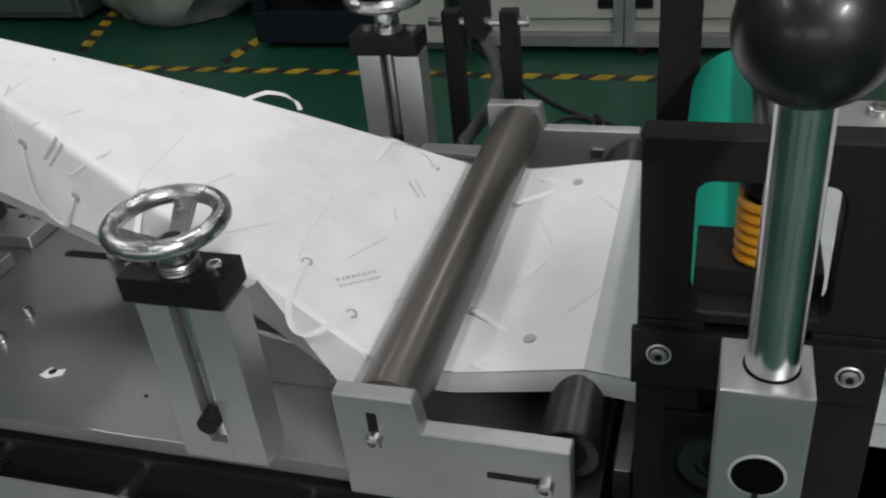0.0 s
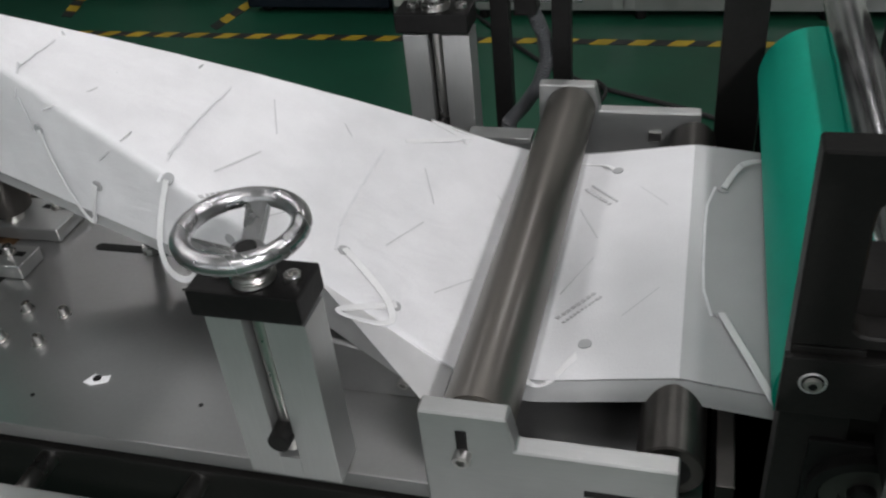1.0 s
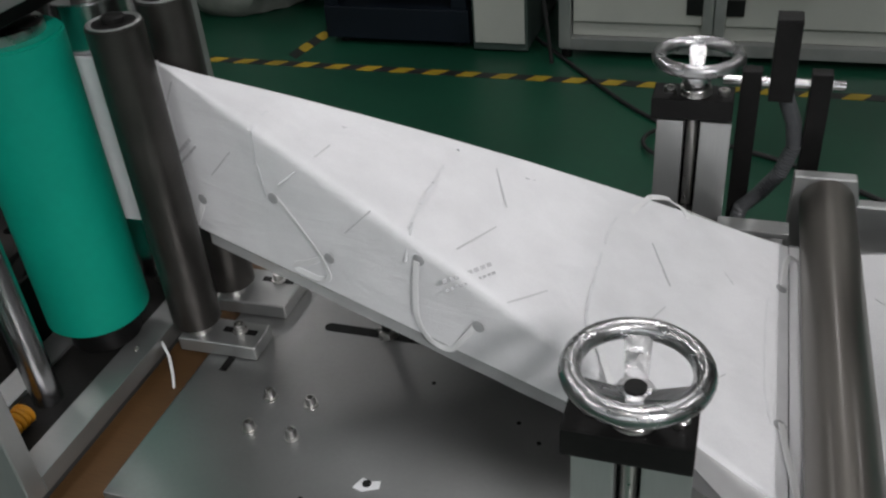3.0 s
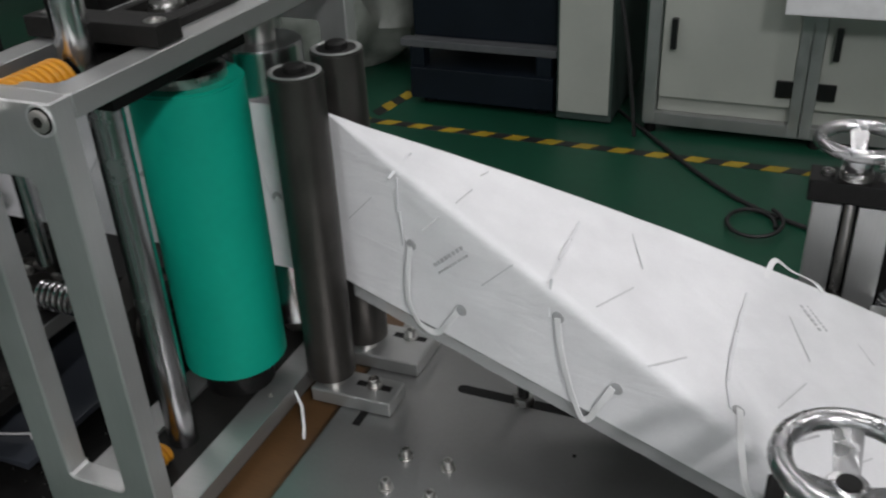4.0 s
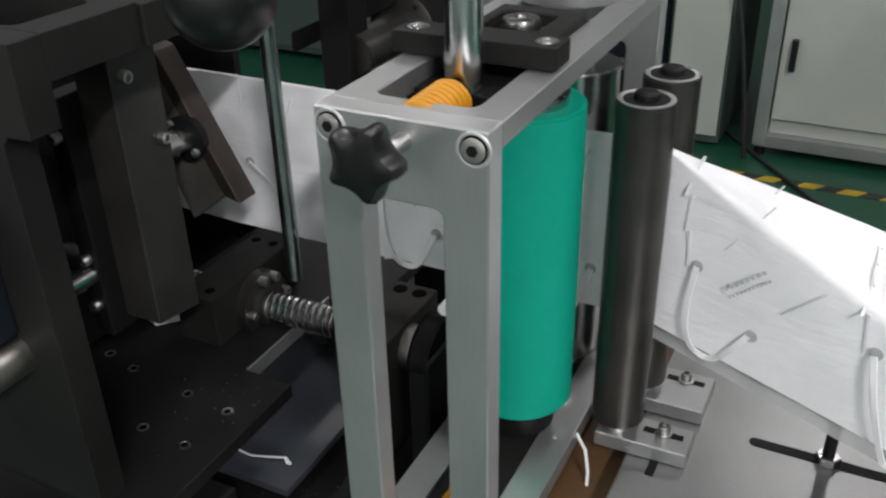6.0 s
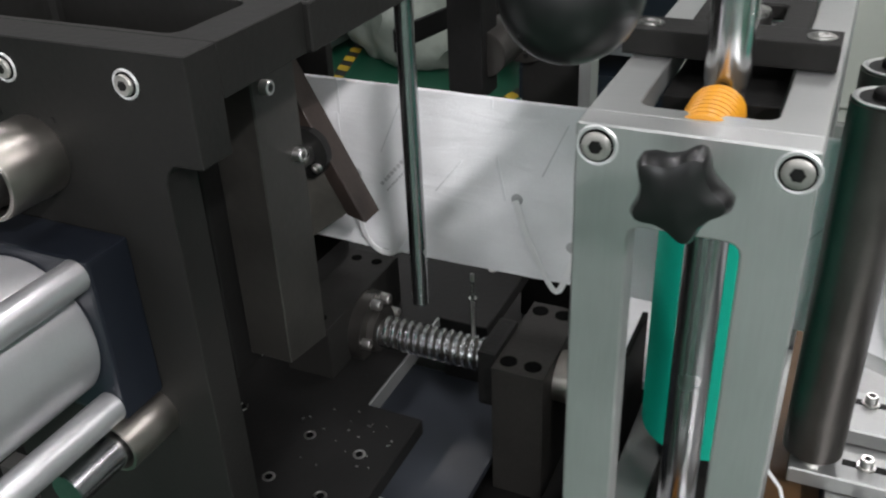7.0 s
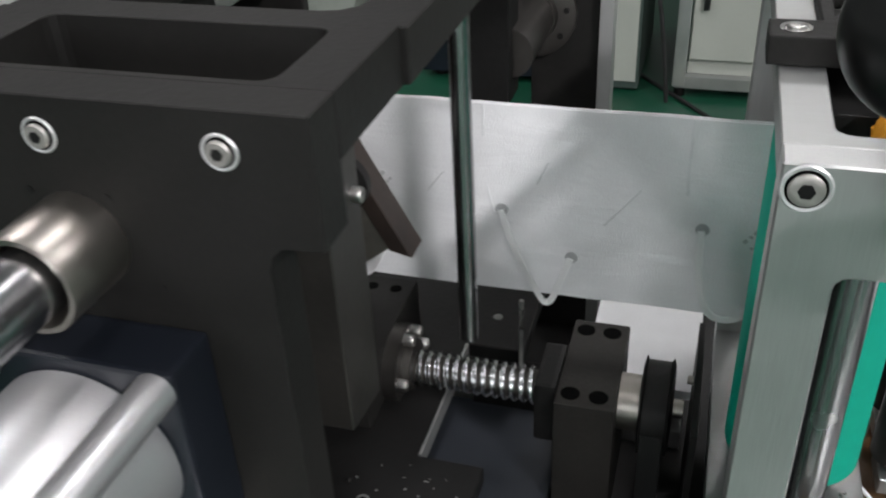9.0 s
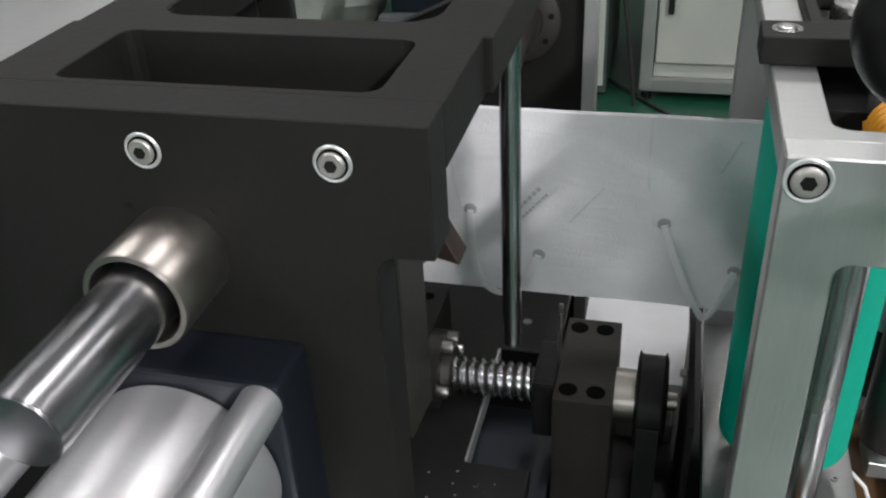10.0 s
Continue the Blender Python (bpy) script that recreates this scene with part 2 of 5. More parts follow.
def sweep(points, r, seg=10, bm=None, flat=None, radii=None):
    """A tube along a line of points; flat: width and thickness of a band in place of a tube."""
    out = bm or bmesh.new()
    pts = [Vector(p) for p in points]
    rings = []
    side = None
    for i, p in enumerate(pts):
        t = (pts[min(i + 1, len(pts) - 1)] - pts[max(i - 1, 0)]).normalized()
        if side is None:
            side = t.orthogonal().normalized()
        side = (side - t * side.dot(t)).normalized()
        up = t.cross(side)
        w, h = flat or ((radii[i], radii[i]) if radii else (r, r))
        rings.append([out.verts.new(p + side * w * math.cos(2 * math.pi * k / seg) + up * h * math.sin(2 * math.pi * k / seg)) for k in range(seg)])
    for a, b in zip(rings, rings[1:]):
        for k in range(seg):
            out.faces.new((a[k], a[(k + 1) % seg], b[(k + 1) % seg], b[k]))
    out.faces.new(rings[0][::-1])
    out.faces.new(rings[-1])
    bmesh.ops.recalc_face_normals(out, faces=out.faces)
    return out


def band(points, half, thick):
    """A flat elastic band along a line of points that lies near the plane z = 0 and twists a little."""
    bm = bmesh.new()
    pts = [Vector(p) for p in points]
    rings = []
    for i, p in enumerate(pts):
        t = (pts[min(i + 1, len(pts) - 1)] - pts[max(i - 1, 0)]).normalized()
        tilt = 0.35 * math.sin(i * 0.16)
        n = Vector((0.0, math.sin(tilt), math.cos(tilt)))
        n = (n - t * n.dot(t)).normalized()
        sd = t.cross(n)
        rings.append([bm.verts.new(p + sd * a * half + n * b * thick) for a, b in ((-1, -0.4), (-0.8, -1), (0.8, -1), (1, -0.4), (1, 0.4), (0.8, 1), (-0.8, 1), (-1, 0.4))])
    for a, b in zip(rings, rings[1:]):
        for k in range(8):
            bm.faces.new((a[k], a[(k + 1) % 8], b[(k + 1) % 8], b[k]))
    bm.faces.new(rings[0][::-1])
    bm.faces.new(rings[-1])
    bmesh.ops.recalc_face_normals(bm, faces=bm.faces)
    return bm


def helix(p, q, r, wire, turns, seg=16, bm=None):
    m, ln = between(p, q)
    n = int(turns * seg)
    pts = [m @ Vector((r * math.cos(2 * math.pi * k / seg), r * math.sin(2 * math.pi * k / seg), -ln / 2 + ln * k / n)) for k in range(n + 1)]
    return sweep(pts, wire, 8, bm)


def prism(outline, axis, a, b, bev=0.0008):
    """Extrude an outline of 2D points along an axis (x, y or z) from a to b."""
    out = bmesh.new()
    put = {"x": lambda u, v, w: (w, u, v), "y": lambda u, v, w: (u, w, v), "z": lambda u, v, w: (u, v, w)}[axis]
    lo = [out.verts.new(put(u, v, a)) for u, v in outline]
    hi = [out.verts.new(put(u, v, b)) for u, v in outline]
    n = len(lo)
    out.faces.new(lo)
    out.faces.new(hi[::-1])
    for k in range(n):
        out.faces.new((lo[k], lo[(k + 1) % n], hi[(k + 1) % n], hi[k]))
    bmesh.ops.recalc_face_normals(out, faces=out.faces)
    if bev:
        bmesh.ops.bevel(out, geom=list(out.edges), offset=bev, segments=1, affect="EDGES")
    return out


def ring_plate(outer, inner, axis, a, b, bev=0.0008):
    """A plate with one opening: outer and inner rectangles (u0, u1, v0, v1)."""
    u0, u1, v0, v1 = outer
    s0, s1, t0, t1 = inner
    r = min(s1 - s0, t1 - t0) * 0.12
    hole = []
    for cx, cy, a0 in ((s1 - r, t1 - r, 0), (s0 + r, t1 - r, 90), (s0 + r, t0 + r, 180), (s1 - r, t0 + r, 270)):
        for k in range(4):
            g = radians(a0 + 30 * k)
            hole.append((cx + r * math.cos(g), cy + r * math.sin(g)))
    rim = [(u1, v1), (u0, v1), (u0, v0), (u1, v0)]
    out = bmesh.new()
    put = {"x": lambda u, v, w: (w, u, v), "y": lambda u, v, w: (u, w, v), "z": lambda u, v, w: (u, v, w)}[axis]
    faces = []
    lay = []
    for w in (a, b):
        O = [out.verts.new(put(u, v, w)) for u, v in rim]
        I = [out.verts.new(put(u, v, w)) for u, v in hole]
        lay.append((O, I))
        for c in range(4):
            fan = I[4 * c:4 * c + 4]
            for k in range(3):
                out.faces.new((O[c], fan[k], fan[k + 1]))
            nxt = (c + 1) % 4
            out.faces.new((O[c], fan[3], I[4 * nxt], O[nxt]))
    (O0, I0), (O1, I1) = lay
    for k in range(4):
        out.faces.new((O0[k], O0[(k + 1) % 4], O1[(k + 1) % 4], O1[k]))
    for k in range(16):
        out.faces.new((I0[k], I0[(k + 1) % 16], I1[(k + 1) % 16], I1[k]))
    bmesh.ops.recalc_face_normals(out, faces=out.faces)
    if bev:
        sharp = [e for e in out.edges if len(e.link_faces) == 2 and e.calc_face_angle() > 1.0]
        bmesh.ops.bevel(out, geom=sharp, offset=bev, segments=1, affect="EDGES")
    return out


def cap_screw(parent, p, axis, r=0.0045, h=0.004, mat=None):
    """A socket head screw: head with a hexagonal pit."""
    ob = part("screw", lathe([(r, 0), (r, h * 0.85), (r * 0.88, h), (r * 0.55, h), (r * 0.5, h * 0.45), (0.0001, h * 0.4)], p, axis, 18), mat or STEEL, parent, smooth=True)
    return ob


def sunk_screw(parent, p, axis, r=0.0075):
    """A socket screw sunk in a bright bevelled seat."""
    a = Vector(axis).normalized()
    part("screw_seat", lathe([(r, -0.0003), (r, 0.0003), (r * 0.93, 0.0007), (r * 0.82, 0.0005), (r * 0.8, 0.0001)], p, axis, 32), ALU_SEAT, parent, smooth=True)
    # flat dark disc paints the shaded gap round the screw
    part("seat_gap", lathe([(r * 0.79, 0), (r * 0.79, 0.00075), (0.0001, 0.0008)], p, axis, 28), RECESS_SHADE, parent)
    part("screw", lathe([(r * 0.69, 0.0), (r * 0.69, 0.0012), (r * 0.6, 0.0018), (r * 0.36, 0.0018)], Vector(p) + a * 0.0004, axis, 28), SCREW, parent, smooth=True)
    part("socket", lathe([(r * 0.34, 0.0), (r * 0.34, 0.0004), (0.0001, 0.0005)], Vector(p) + a * 0.0021, axis, 6), BLACK, parent)


# ---- setting ----
def build_setting():
    tagged(part("floor", box(-9, 9, -7, 9, FLOOR - 0.1, FLOOR, 0), FLOOR_GREEN), "glossy green epoxy factory floor", "floor", kind="structure")
    tagged(part("ceiling", box(-9, 9, -7, 9, CEIL, CEIL + 0.1, 0), CEILING), "pale factory ceiling", "ceiling", kind="structure")
    for nm, b in (("wall_north", (-9, 9, 9, 9.2)), ("wall_south", (-9, 9, -7.2, -7)), ("wall_east", (9, 9.2, -7, 9)), ("wall_west", (-9.2, -9, -7, 9))):
        tagged(part(nm, box(*b, FLOOR, CEIL, 0), WALL), "plain pale painted factory wall", "wall", kind="structure")
    for k, wx in enumerate((-4.5, 0.0, 4.5)):
        w = tagged(new(f"window_{k + 1}"), "white framed window with bright daylight behind frosted panes", "window", kind="structure")
        for i in range(3):
            part("pane", box(wx - 1.6 + 1.07 * i, wx - 0.56 + 1.07 * i, -6.99, -6.97, 0.85, 2.35, 0), DAY, w)
            part("window_frame", box(wx - 1.65 + 1.07 * i, wx - 1.6 + 1.07 * i, -7.0, -6.93, 0.8, 2.4, 0.004), CREAM, w)
        part("window_sill", box(wx - 1.7, wx + 1.7, -7.0, -6.86, 0.76, 0.8, 0.004), CREAM, w)


build_setting()

# ---- base plate and machine bed ----
def build_bed():
    plate = tagged(part("base_plate", box(-0.129, 0.43, -0.226, 0.17, -0.012, 0.0, 0.0012), ALU_PLATE), "satin aluminium base plate with bolts and slots", "machine plate")
    for x, y in ((-0.06, -0.12), (-0.028, -0.1205), (-0.0603, -0.152), (-0.0282, -0.152)):
        part("washer", lathe([(0.0052, 0), (0.0052, 0.0012), (0.003, 0.0013)], (x, y, 0), (0, 0, 1), 20), STEEL, plate, smooth=True)
        cap_screw(plate, (x, y, 0.0012), (0, 0, 1), 0.0036, 0.0062)
    # slots and holes are black shapes on the plate, painting the shade inside them
    slot = bmesh.new()
    for k in (0, 1):
        lathe([(0.0045, 0.0), (0.0045, 0.0004), (0.0001, 0.00041)], (-0.049 + 0.095 * k, -0.0365, 0.0001), (0, 0, 1), 20, slot)
    box(-0.049, 0.046, -0.041, -0.032, 0.0001, 0.0005, 0, slot)
    part("slot", slot, BLACK, plate, "milled slot, its inner shade laid on as a black strip")
    for x, y in ((0.12, -0.19), (0.05, -0.08), (0.135, -0.12), (0.0, -0.2), (0.118, -0.105)):
        part("hole", lathe([(0.0016, 0), (0.0016, 0.0003), (0.0001, 0.0003)], (x, y, 0.0001), (0, 0, 1), 12), BLACK, plate)
    for x, y in ((0.074, -0.036), (-0.065, 0.041)):
        part("washer", lathe([(0.0056, 0), (0.0056, 0.0012), (0.003, 0.0013)], (x, y, 0), (0, 0, 1), 20), STEEL, plate, smooth=True)
        cap_screw(plate, (x, y, 0.0012), (0, 0, 1), 0.004, 0.008, SCREW)
    part("slot", box(-0.112, -0.106, -0.102, -0.086, 0.0001, 0.0005, 0), BLACK, plate, "milled slot, its inner shade laid on as a black strip")
    t = thing("lint_scrap", "small torn scrap of white fabric on the plate", "scrap")
    part("shred", prism([(0.029, -0.184), (0.036, -0.186), (0.046, -0.181), (0.045, -0.175), (0.039, -0.177), (0.033, -0.175)], "z", 0.0002, 0.0012, 0.0002), FABRIC, t)
    part("hole", lathe([(0.003, 0), (0.003, 0.0003), (0.0001, 0.0003)], (0.0372, -0.1795, 0.0013), (0, 0, 1), 12), BLACK, t)
    pin = thing("guide_pin", "black guide pin with hexagonal nut in the slot", "pin")
    part("nut", lathe([(0.0085, 0), (0.0085, 0.005), (0.0075, 0.006), (0.004, 0.006)], (-0.001, -0.0365, 0.0006), (0, 0, 1), 6), STEEL, pin)
    part("shaft", rod((-0.001, -0.0365, 0.0), (-0.001, -0.0365, 0.07), 0.0042), BLACK, pin, smooth=True)
    # the bed under the plate
    bed = thing("machine_bed", "dark steel machine bed under the aluminium plate", "machine frame")
    part("deck", box(-0.118, 2.3, -0.21, 0.2, -0.20, -0.04, 0.002), BLACK_MATT, bed)
    part("skirt", box(-0.19, 2.3, -0.2, 0.24, FLOOR + 0.06, -0.2005, 0.004), NAVY, bed, "dark blue sheet steel skirt")
    part("front_rail", box(-0.10, 0.43, -0.32, -0.246, -0.062, -0.035, 0.002), ALU, bed, "aluminium front rail")
    for x in (0.0, 0.115, 0.24, 0.36):
        part("spacer", rod((x, -0.246, -0.05), (x, -0.2, -0.05), 0.007), STEEL, bed, smooth=True)
    for x in (-0.15, 2.2):
        for y in (-0.15, 0.19):
            part("foot", rod((x, y, FLOOR), (x, y, FLOOR + 0.07), 0.03), BLACK, bed, smooth=True)
    # side board left of the plate
    side = thing("side_board", "brown laminated board on edge beside the plate", "board")
    part("panel", prism([(-0.24, -0.056), (0.12, -0.056), (0.12, -0.016), (-0.24, -0.016)], "x", -0.176, -0.131), BROWN, side)
    cap_screw(side, (-0.152, -0.2405, -0.036), (0, -1, 0), 0.004, 0.003)
    rail = thing("bed_rail", "grey steel rail below the aluminium nip frame", "rail")
    part("rail", prism([(-0.202, -0.002), (-0.178, -0.002), (-0.1765, -0.03), (-0.202, -0.03)], "y", -0.25, 0.14, 0.002), RAIL, rail)
    cap_screw(rail, (-0.19, -0.165, -0.002), (0, 0, 1), 0.003, 0.002)
    cap_screw(rail, (-0.19, -0.06, -0.002), (0, 0, 1), 0.003, 0.002)


build_bed()

# ---- web path ----
APEX = Vector((-0.138, -0.047, 0.2205))
HALF = 0.13
NEAR = Vector((0.285, -0.165, 0.032))
FAR = Vector((0.285, 0.095, 0.032))
MID = (NEAR + FAR) / 2
RUN = (APEX - MID).length
DROP = Vector((-0.138, -0.047, 0.0905))
FEED = [(2.1, 0.028), (0.56, 0.028), (0.413, 0.044), (0.335, 0.031), (0.285, 0.032)]  # x, z of the feed side


def web_point(u, v, lift=0.0):
    """Place, travel direction and normal of the web at u along it (0 at the press roller) and v across it."""
    side = -1 if v < 0 else 1
    if u < 0:
        x = MID.x - u
        for (xa, za), (xb, zb) in zip(FEED, FEED[1:]):
            if x >= xb or (xb, zb) == FEED[-1]:
                f = (x - xb) / (xa - xb)
                d = Vector((xb - xa, 0, zb - za)).normalized()
                n = Vector((-d.z, 0, d.x)) * -1
                if n.z < 0:
                    n = -n
                p = Vector((x, MID.y + v, zb + f * (za - zb)))
                return p + n * lift, d, n
    turn_u = RUN * (1 - min(1.0, abs(v) / HALF))
    d1 = (APEX - MID).normalized()
    n1 = d1.cross(Vector((0, 1, 0))).normalized()
    if n1.z < 0:
        n1 = -n1
    if u <= turn_u:
        p = MID + d1 * u + Vector((0, v, 0))
        return p + n1 * lift, d1, n1
    corner = MID + d1 * turn_u + Vector((0, v, 0))
    end = Vector((APEX.x, APEX.y + side * 0.0015, APEX.z - abs(v)))
    if u <= RUN:
        f = (u - turn_u) / max(1e-6, RUN - turn_u)
        edge = NEAR if side < 0 else FAR
        n = (edge - APEX).cross(DROP - APEX).normalized()
        if n.y * side < 0:
            n = -n
        p = corner.lerp(end, f)
        return p + n * lift, (end - corner).normalized(), n
    n = Vector((0, side, 0))
    return end + Vector((-(u - RUN), 0, 0)) + n * lift, Vector((-1, 0, 0)), n


def sheet(fn, nu, nv, thick=0.0008, ripple=0.0):
    """A thin sheet from a function of two numbers in 0..1."""
    bm = bmesh.new()
    grid = [[bm.verts.new(fn(i / nu, j / nv)) for j in range(nv + 1)] for i in range(nu + 1)]
    for i in range(nu):
        for j in range(nv):
            bm.faces.new((grid[i][j], grid[i + 1][j], grid[i + 1][j + 1], grid[i][j + 1]))
    bmesh.ops.remove_doubles(bm, verts=bm.verts, dist=1e-6)
    bmesh.ops.recalc_face_normals(bm, faces=bm.faces)
    bm.normal_update()
    for v in bm.verts:
        if ripple:
            v.co += v.normal * ripple * (noise.noise(v.co * 22) + 0.5 * noise.noise(v.co * 55))
    bmesh.ops.solidify(bm, geom=list(bm.faces), thickness=thick)
    return bm


def build_web():
    web = thing("fabric_web", "continuous white nonwoven web folding over a wedge into two halves", "fabric")
    d = 0.0006

    def crown(p, a, b):
        k = 4 * a * (1 - a) * max(0.0, 2 * b - 1)
        return p + Vector((0, 0.006, 0.0055)) * k

    def fillet(p, q, r, n, most):
        """Points of a line from p over the corner q to r, rounded at q."""
        k = min(most, 0.45 * (p - q).length, 0.45 * (r - q).length)
        a, b = q + (p - q).normalized() * k, q + (r - q).normalized() * k
        return [a.lerp(q, f / n).lerp(q.lerp(b, f / n), f / n) for f in range(n + 1)]

    bm = bmesh.new()
    nu = 90
    rows = []
    for i in range(nu + 1):
        a = i / nu * 0.992 + 0.002
        w = HALF * (1 - a)
        low = NEAR.lerp(DROP + Vector((0, -0.0015, 0)), a)
        near = NEAR.lerp(APEX, a)
        far = crown(web_point(a * RUN, w)[0], a, 1.0)
        mid = crown(web_point(a * RUN, 0.0)[0], a, 0.5)
        back = FAR.lerp(DROP + Vector((0, 0.0015, 0)), a)
        f1, f2 = fillet(low, near, mid, 8, 0.009), fillet(mid, far, back, 6, 0.004)
        row = [low.lerp(f1[0], j / 16) for j in range(16)] + f1
        row += [f1[-1].lerp(mid, j / 20) for j in range(1, 20)] + [mid.lerp(f2[0], j / 20) for j in range(20)] + f2
        row += [f2[-1].lerp(back, j / 8) for j in range(1, 9)]
        rows.append([bm.verts.new(p) for p in row])
    for r0, r1 in zip(rows, rows[1:]):
        for j in range(len(r0) - 1):
            bm.faces.new((r0[j], r1[j], r1[j + 1], r0[j + 1]))
    bmesh.ops.recalc_face_normals(bm, faces=bm.faces)
    bm.normal_update()
    for v in bm.verts:
        v.co += v.normal * 0.0002 * (noise.noise(v.co * 18) + 0.7 * noise.noise(v.co * 50))
    fold = part("folding_panel", bm, FABRIC, web)
    for f in fold.data.polygons:
        f.use_smooth = True
    for s in (-1, 1):
        def folded(a, b, s=s):
            x = APEX.x + 0.001 - 0.503 * a
            sway = 0.004 * math.sin(9 * a) * b * max(0, a - 0.3)
            return (x, APEX.y + s * 0.0015 + sway, APEX.z - b * HALF)
        part("folded_half", sheet(folded, 110, 30, 0.0006, 0.0012), FABRIC, web, smooth=True)
    x0 = 2.1

    def feed(a, b, xa=MID.x, xb=0.4135):
        x = xa + (xb - xa) * a
        return web_point(MID.x - x - 1e-5, (2 * b - 1) * HALF)[0]

    part("feed_panel", sheet(feed, 60, 30, 0.0006, 0.0003), PLY, web, smooth=True)
    # beyond the crest the web's shade is put into its material
    part("feed_panel", sheet(lambda a, b: feed(a, b, 0.4136, x0), 160, 30, 0.0006, 0.0003), SHADED_WEB, web, "white nonwoven web greyed for the shade past the crest", smooth=True)
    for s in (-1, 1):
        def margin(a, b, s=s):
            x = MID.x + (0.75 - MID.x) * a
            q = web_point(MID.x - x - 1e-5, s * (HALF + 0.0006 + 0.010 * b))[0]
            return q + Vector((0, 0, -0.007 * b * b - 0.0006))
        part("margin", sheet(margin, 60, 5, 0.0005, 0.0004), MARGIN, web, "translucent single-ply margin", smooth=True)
    # the wedge and shelf below the web
    form = thing("forming_board", "bare aluminium forming board that carries the folding web", "machine plate")

    def under(a, b):
        u = a * 0.26
        w = 0.13 * (1 - u / RUN) - 0.03
        return web_point(u, (2 * b - 1) * w)[0] + Vector((0, 0, -0.006))
    part("board", sheet(under, 8, 8, 0.003), ALU_PLATE, form)
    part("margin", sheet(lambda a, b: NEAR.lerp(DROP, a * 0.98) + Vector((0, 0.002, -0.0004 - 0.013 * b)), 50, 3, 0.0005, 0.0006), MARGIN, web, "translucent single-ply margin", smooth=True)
    part("near_gusset", prism([(0.175, 0.048), (0.284, 0.025), (0.284, 0.0002), (0.19, 0.0002)], "y", -0.162, -0.158), ALU_PLATE, form)
    wing = bmesh.new()
    quad = [wing.verts.new(web_point(u, v, -0.003)[0]) for u, v in ((0.13, -0.098), (0.1, -0.1), (0.0, -0.122), (0.0, -0.168), (0.03, -0.158), (0.125, -0.136))]
    wing.faces.new(quad)
    bmesh.ops.solidify(wing, geom=list(wing.faces), thickness=0.002)
    # lighter aluminium puts the light on this upward tilted wing into its colour
    part("near_wing", wing, ALU_SEAT, form, "bare sheet metal wing beside the web")
    part("corner_block", box(0.284, 0.292, -0.205, -0.168, 0.024, 0.034, 0.0006), BLACK, form)
    part("far_gusset", prism([(0.2, 0.055), (0.284, 0.026), (0.284, -0.002), (0.27, -0.002)], "y", 0.098, 0.102), ALU, form)
    part("far_lip", box(0.23, 0.284, 0.1, 0.118, 0.035, 0.04), ALU, form)
    cap_screw(form, (0.25, -0.162, 0.014), (0, -1, 0), 0.0036, 0.004)
    shelf = thing("feed_shelf", "grey plate under the web on the feed side", "machine plate")
    part("ramp", prism([(0.328, 0.0285), (0.39, 0.0382), (0.3915, 0.0375), (0.3915, 0.025), (0.328, 0.016)], "y", -0.163, 0.093), ALU_PLATE, shelf)


build_web()

# ---- face masks carried by the web ----
SPEED, PITCH, REF_U, REF_T = 0.139, 0.1215, 0.144, 2.5


